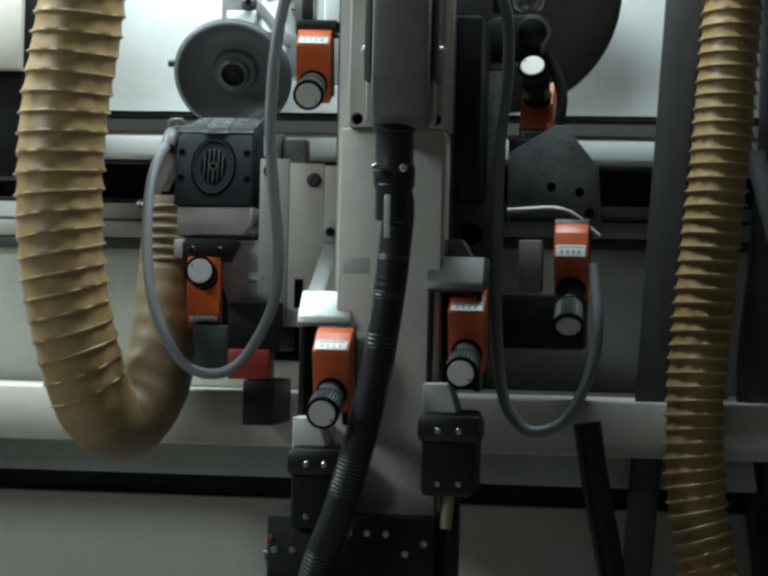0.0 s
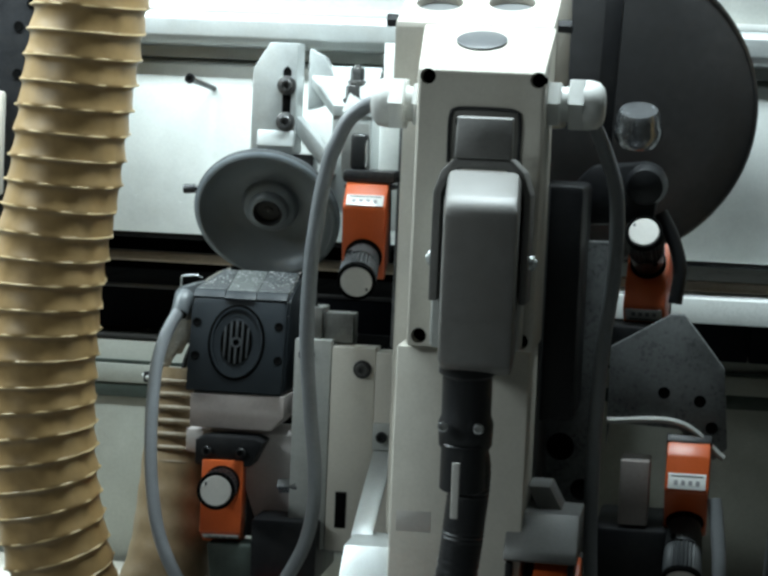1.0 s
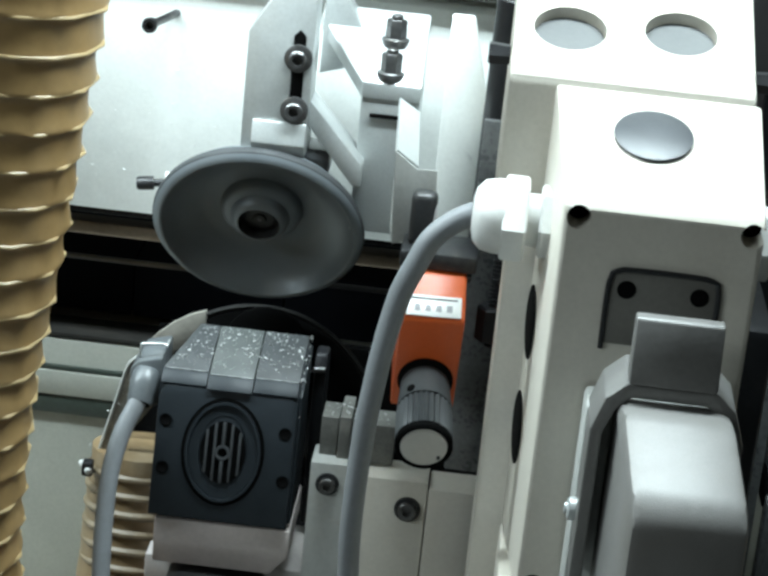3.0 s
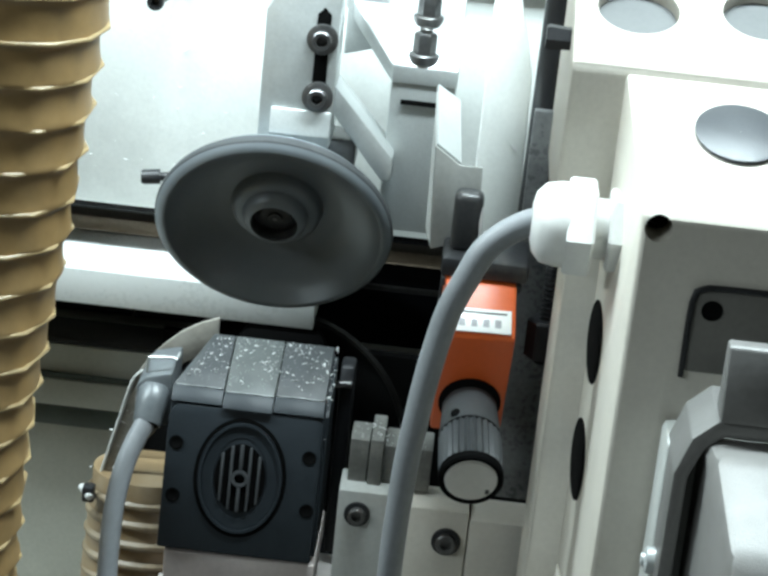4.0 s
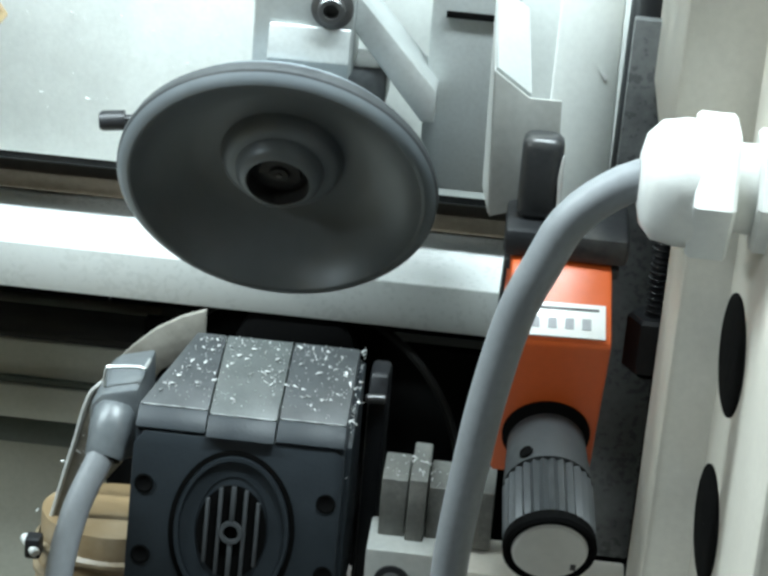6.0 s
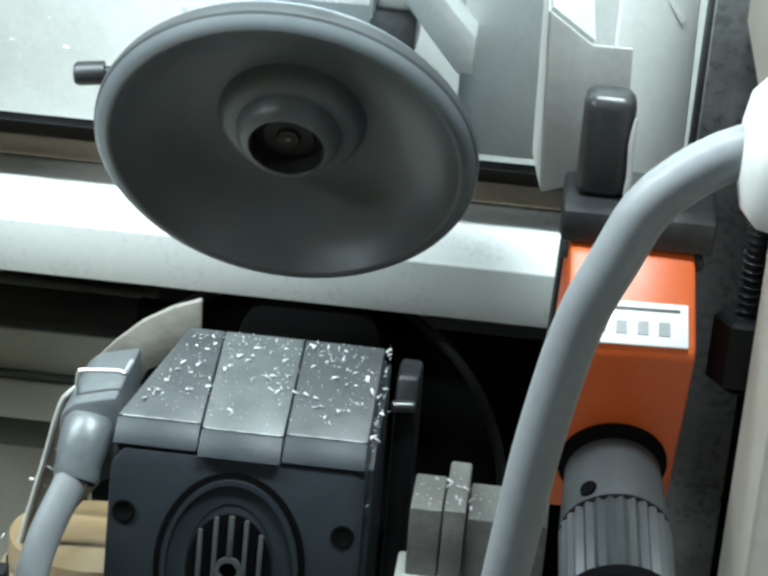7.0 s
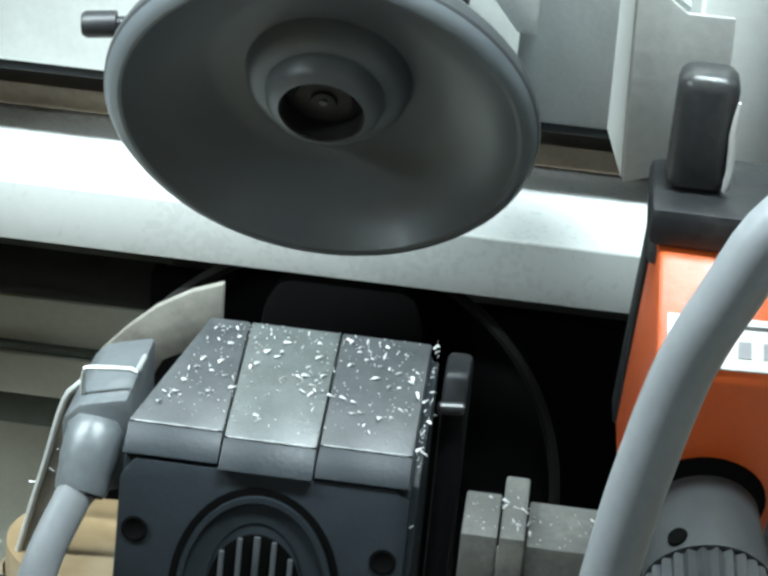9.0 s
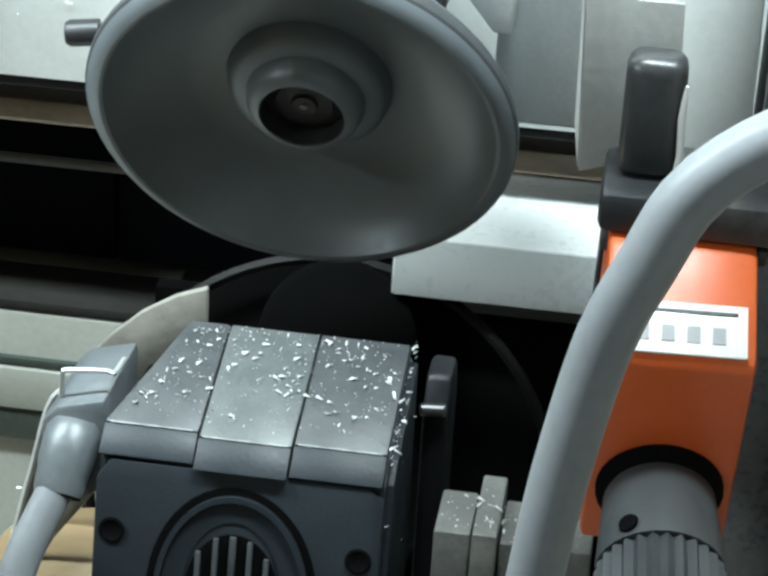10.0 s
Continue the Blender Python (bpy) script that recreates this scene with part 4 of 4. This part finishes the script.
for k in range(8):
    f = k / 7
    lathe([(-2, 24.8), (-0.6, 26.2), (0.6, 26.2), (2, 24.8)], Vector((-208, 183, -268)).lerp((-208, 193, -208), f), (0.0, 0.16, 0.98), 40, cuff, caps=False)
part("cuff_ribs", cuff, mat("dusty_hose_rib", (0.18, 0.138, 0.085), 0.5, var=0.2, scale=60, dirt=(0.27, 0.24, 0.19), dirt_amount=0.6, dirt_scale=40), elbow, "pale raised ribs on the hose end")
ribbed("dust_hose", [(246, 170, 330), (246, 170, 120), (245, 170, -25), (241, 170, -110), (235, 170, -190), (227, 170, -280), (222, 170, -370), (225, 170, -430), (236, 170, -490), (262, 170, -640)], 23, 11.0, "amber ribbed plastic dust hose hanging beside the grey post")
ob = thing("hose_clip", (-203, 205, -235), "small black hose clip with a dull screw on the hose end", "clip")
part("buckle", box(-233, -228, 171, 177, -206, -199, 1.0), BLACK, ob)
part("screw", cyl((-234.5, 178, -202), (-229, 170, -203), 1.6), ALU_MATT, ob)

guard = thing("dust_guard", (-214, 185, -210), "milky plastic dust guard between motor and hose, caked with dust", "guard")
GUARD = mat("caked_guard_plastic", (0.2, 0.19, 0.165), 0.4, var=0.3, scale=40, dirt=(0.06, 0.052, 0.042), dirt_amount=0.8, dirt_scale=45)
part("sheet", prism([(-207, -147), (-215.5, -152), (-221, -172), (-227, -196), (-230, -208), (-224, -206), (-216, -190), (-206, -176), (-199, -165)], "y", 184, 185.4, 0.3), GUARD, guard)
part("bead", tube([(-207, 183.6, -147), (-215.5, 183.6, -152), (-221, 183.6, -172), (-227, 183.6, -196), (-230, 183.6, -208)], 0.8, 8), ALU_MATT, guard, "worn bright edge")
random.seed(11)
chips("white_chips", 70, lambda: (random.choice((-205, -222, -262)) + random.gauss(0, 16), 287.0, random.uniform(-105, -20)), "white shavings stuck to the beam's face")

# ---- right-hand side ----
gp = thing("grey_post", (205, 150, G), "dark grey painted steel post leaning slightly", "post")
part("post", prism([(150, G), (185, G), (190, -500), (226, 0), (250, 420), (218, 420), (193.5, 0), (166, -500)], "y", 205, 245, 2), GREY_POST, gp)
dsc = thing("saw_guard", (72, 210, -125), "large dusty grey steel disc guard beside the column", "guard")
dax = Vector((0.12, -0.96, -0.2)).normalized()
part("disc", lathe([(-4, 99), (-3, 103), (0, 103), (1, 101), (2, 76), (5, 42), (6, 12), (6, 0.05)], (52, 242, -15), dax, 72, caps=False), DISC, dsc)
part("rim", lathe([(-5, 102.5), (-4, 104.5), (1.4, 104.5), (2, 102.5)], (52, 242, -15), dax, 72, caps=False), STEEL, dsc)
part("strap", prism([(52, -40), (63, -40), (73, 200), (61, 200)], "y", 196, 204, 0.8), BLACK, dsc, "flat black strap in front of the disc")
ut = thing("right_unit", (85, 130, -330), "black oily trimming unit on the column's other side", "machine part")
part("neck", box(38, 66, 70, 150, -200, -60, 4), BLACK, ut)
part("arm", prism([(46, -70), (64, -50), (100, -46), (106, -66), (104, -84), (60, -88), (48, -84)], "y", 156, 190, 3), BLACK, ut)
part("chrome_collar", lathe([(0, 14), (4, 15.5), (10, 15.5), (13, 14), (18, 14), (22, 12)], (90, 205, -34), (0, -0.5, 1), 28), mat("oily_collar_steel", (0.3, 0.31, 0.32), 0.22, 0.8, var=0.3, scale=40), ut)
part("ball_joint", lathe([(0, 9), (4, 13), (12, 14), (20, 11), (22, 4)], (98, 172, -58), (0, -1, -0.2), 24), RUBBER, ut)
part("curved_guard", tube([(108, 168, -78), (116, 166, -92), (122, 164, -112), (120, 163, -134)], 4.5, 12), RUBBER, ut)
part("black_box", box(82, 117, 138, 176, -166, -148, 1), BLACK, ut)
shift(ut, -10, 0, 0)
sp = thing("side_plate", (60, 150, -320), "dusty grey slide plate with dark bores", "plate")
part("plate", box(41, 80, 132, 150, -262, -96, 1), CLEAR, sp)
part("wing", prism([(84, -222), (84, -160), (120, -138), (128, -138), (154, -170), (158, -218), (150, -226), (128, -208), (86, -206)], "y", 128, 140, 0.6), CLEAR, sp, "cloudy plastic wing, stained")
part("wing_edge", tube([(84, 127, -205), (128, 127, -204), (156, 126, -224)], 2, 8), ALU_MATT, sp)
for x, z, r in ((54, -180, 7), (56, -224, 8), (70, -250, 6), (44, -196, 4)):
    hole((x, 131.8, z), (0, -1, 0), r, sp, "bore")
for x, z in ((140, -190), (148, -206), (118, -186)):
    hole((x, 127.8, z), (0, -1, 0), 3.2, sp, "bore")
part("lower_block", box(80, 146, 118, 200, -313, -270, 3), BLACK, sp)
part("pink_block", box(94, 112, 120, 150, -268, -228, 1.5), mat("pale_casting", (0.34, 0.3, 0.28), 0.5, 0.2), sp)
part("column_strut", box(41, 47, 60, 128, -300, -60, 1), GREY_POST, sp)
part("white_tab", box(36, 47, 130, 134, -114, -90, 0.6), WHITE_PLASTIC, sp, "small white tab")
shift(sp, -11, 0, 0)
bk = thing("black_hose", (330, 260, -640), "black cable and hose bundle behind the amber hose", "hose")
part("hose", tube([(300, 260, 100), (306, 250, -100), (300, 250, -230), (292, 255, -330), (300, 260, -430), (330, 260, -640)], 24, 18), RUBBER, bk)
part("grey_hose", tube([(280, 240, -150), (290, 232, -185), (300, 230, -220)], 10, 14), GLAND, bk)
part("slanted_tube", tube([(150, 150, -370), (158, 150, -420), (172, 150, -490), (185, 150, -560)], 11, 14), RUBBER, bk)
shift(bk, -12, 0, 0)
lft = thing("left_unit", (-360, 220, -180), "dark grey trimming unit partly behind the amber hose", "machine part")
part("block", box(-410, -318, 215, 258, -180, 60, 4), BLACK, lft)
part("pale_box", box(-380, -346, 205, 214.6, -90, -20, 2), CREAM, lft)
for k in range(5):
    hole((-330 - 9 * (k % 2), 214.6, 40 - k * 16), (0, -1, 0), 3, lft)


# ---- what moves ----
def motions():
    z = mm(0, 420, -155.2)
    def at(x):
        return Matrix.Translation((x / 1000, z.y, z.z))
    # left ends of the two boards
    walk(BOARD_A, [(0.0, at(-259 - 75)), (5.0, at(-334 + 5 * 250)), (10.0, at(-334 + 10 * 250))])
    walk(BOARD_B, [(0.0, at(-245 - 9.6 * 240)), (5.0, at(-245 - 4.6 * 240)), (10.0, at(-245 + 0.4 * 240))])
    # the disc rolls on the boards' edge; while none passes it swings in and stands still
    rows, turn, t = [], 0.0, 0.0
    while t < 10.01:
        free = min(1.0, max(0.0, (t - 0.5) / 0.25)) * min(1.0, max(0.0, (3.75 - t) / 0.25))
        at_disc = Matrix.Translation(mm(-166.5, 217 + 12 * free, -91.7 - 3.3 * free))
        lean = Matrix.Rotation(math.pi / 2 + TILT + radians(2.0) * free, 4, "X")
        rows.append((round(t, 2), at_disc @ lean @ Matrix.Rotation(turn, 4, "Z")))
        turn += 0.25 * 4.6 * (1.0 - free)
        t += 0.25
    walk(DISC_UP, rows)


motions()
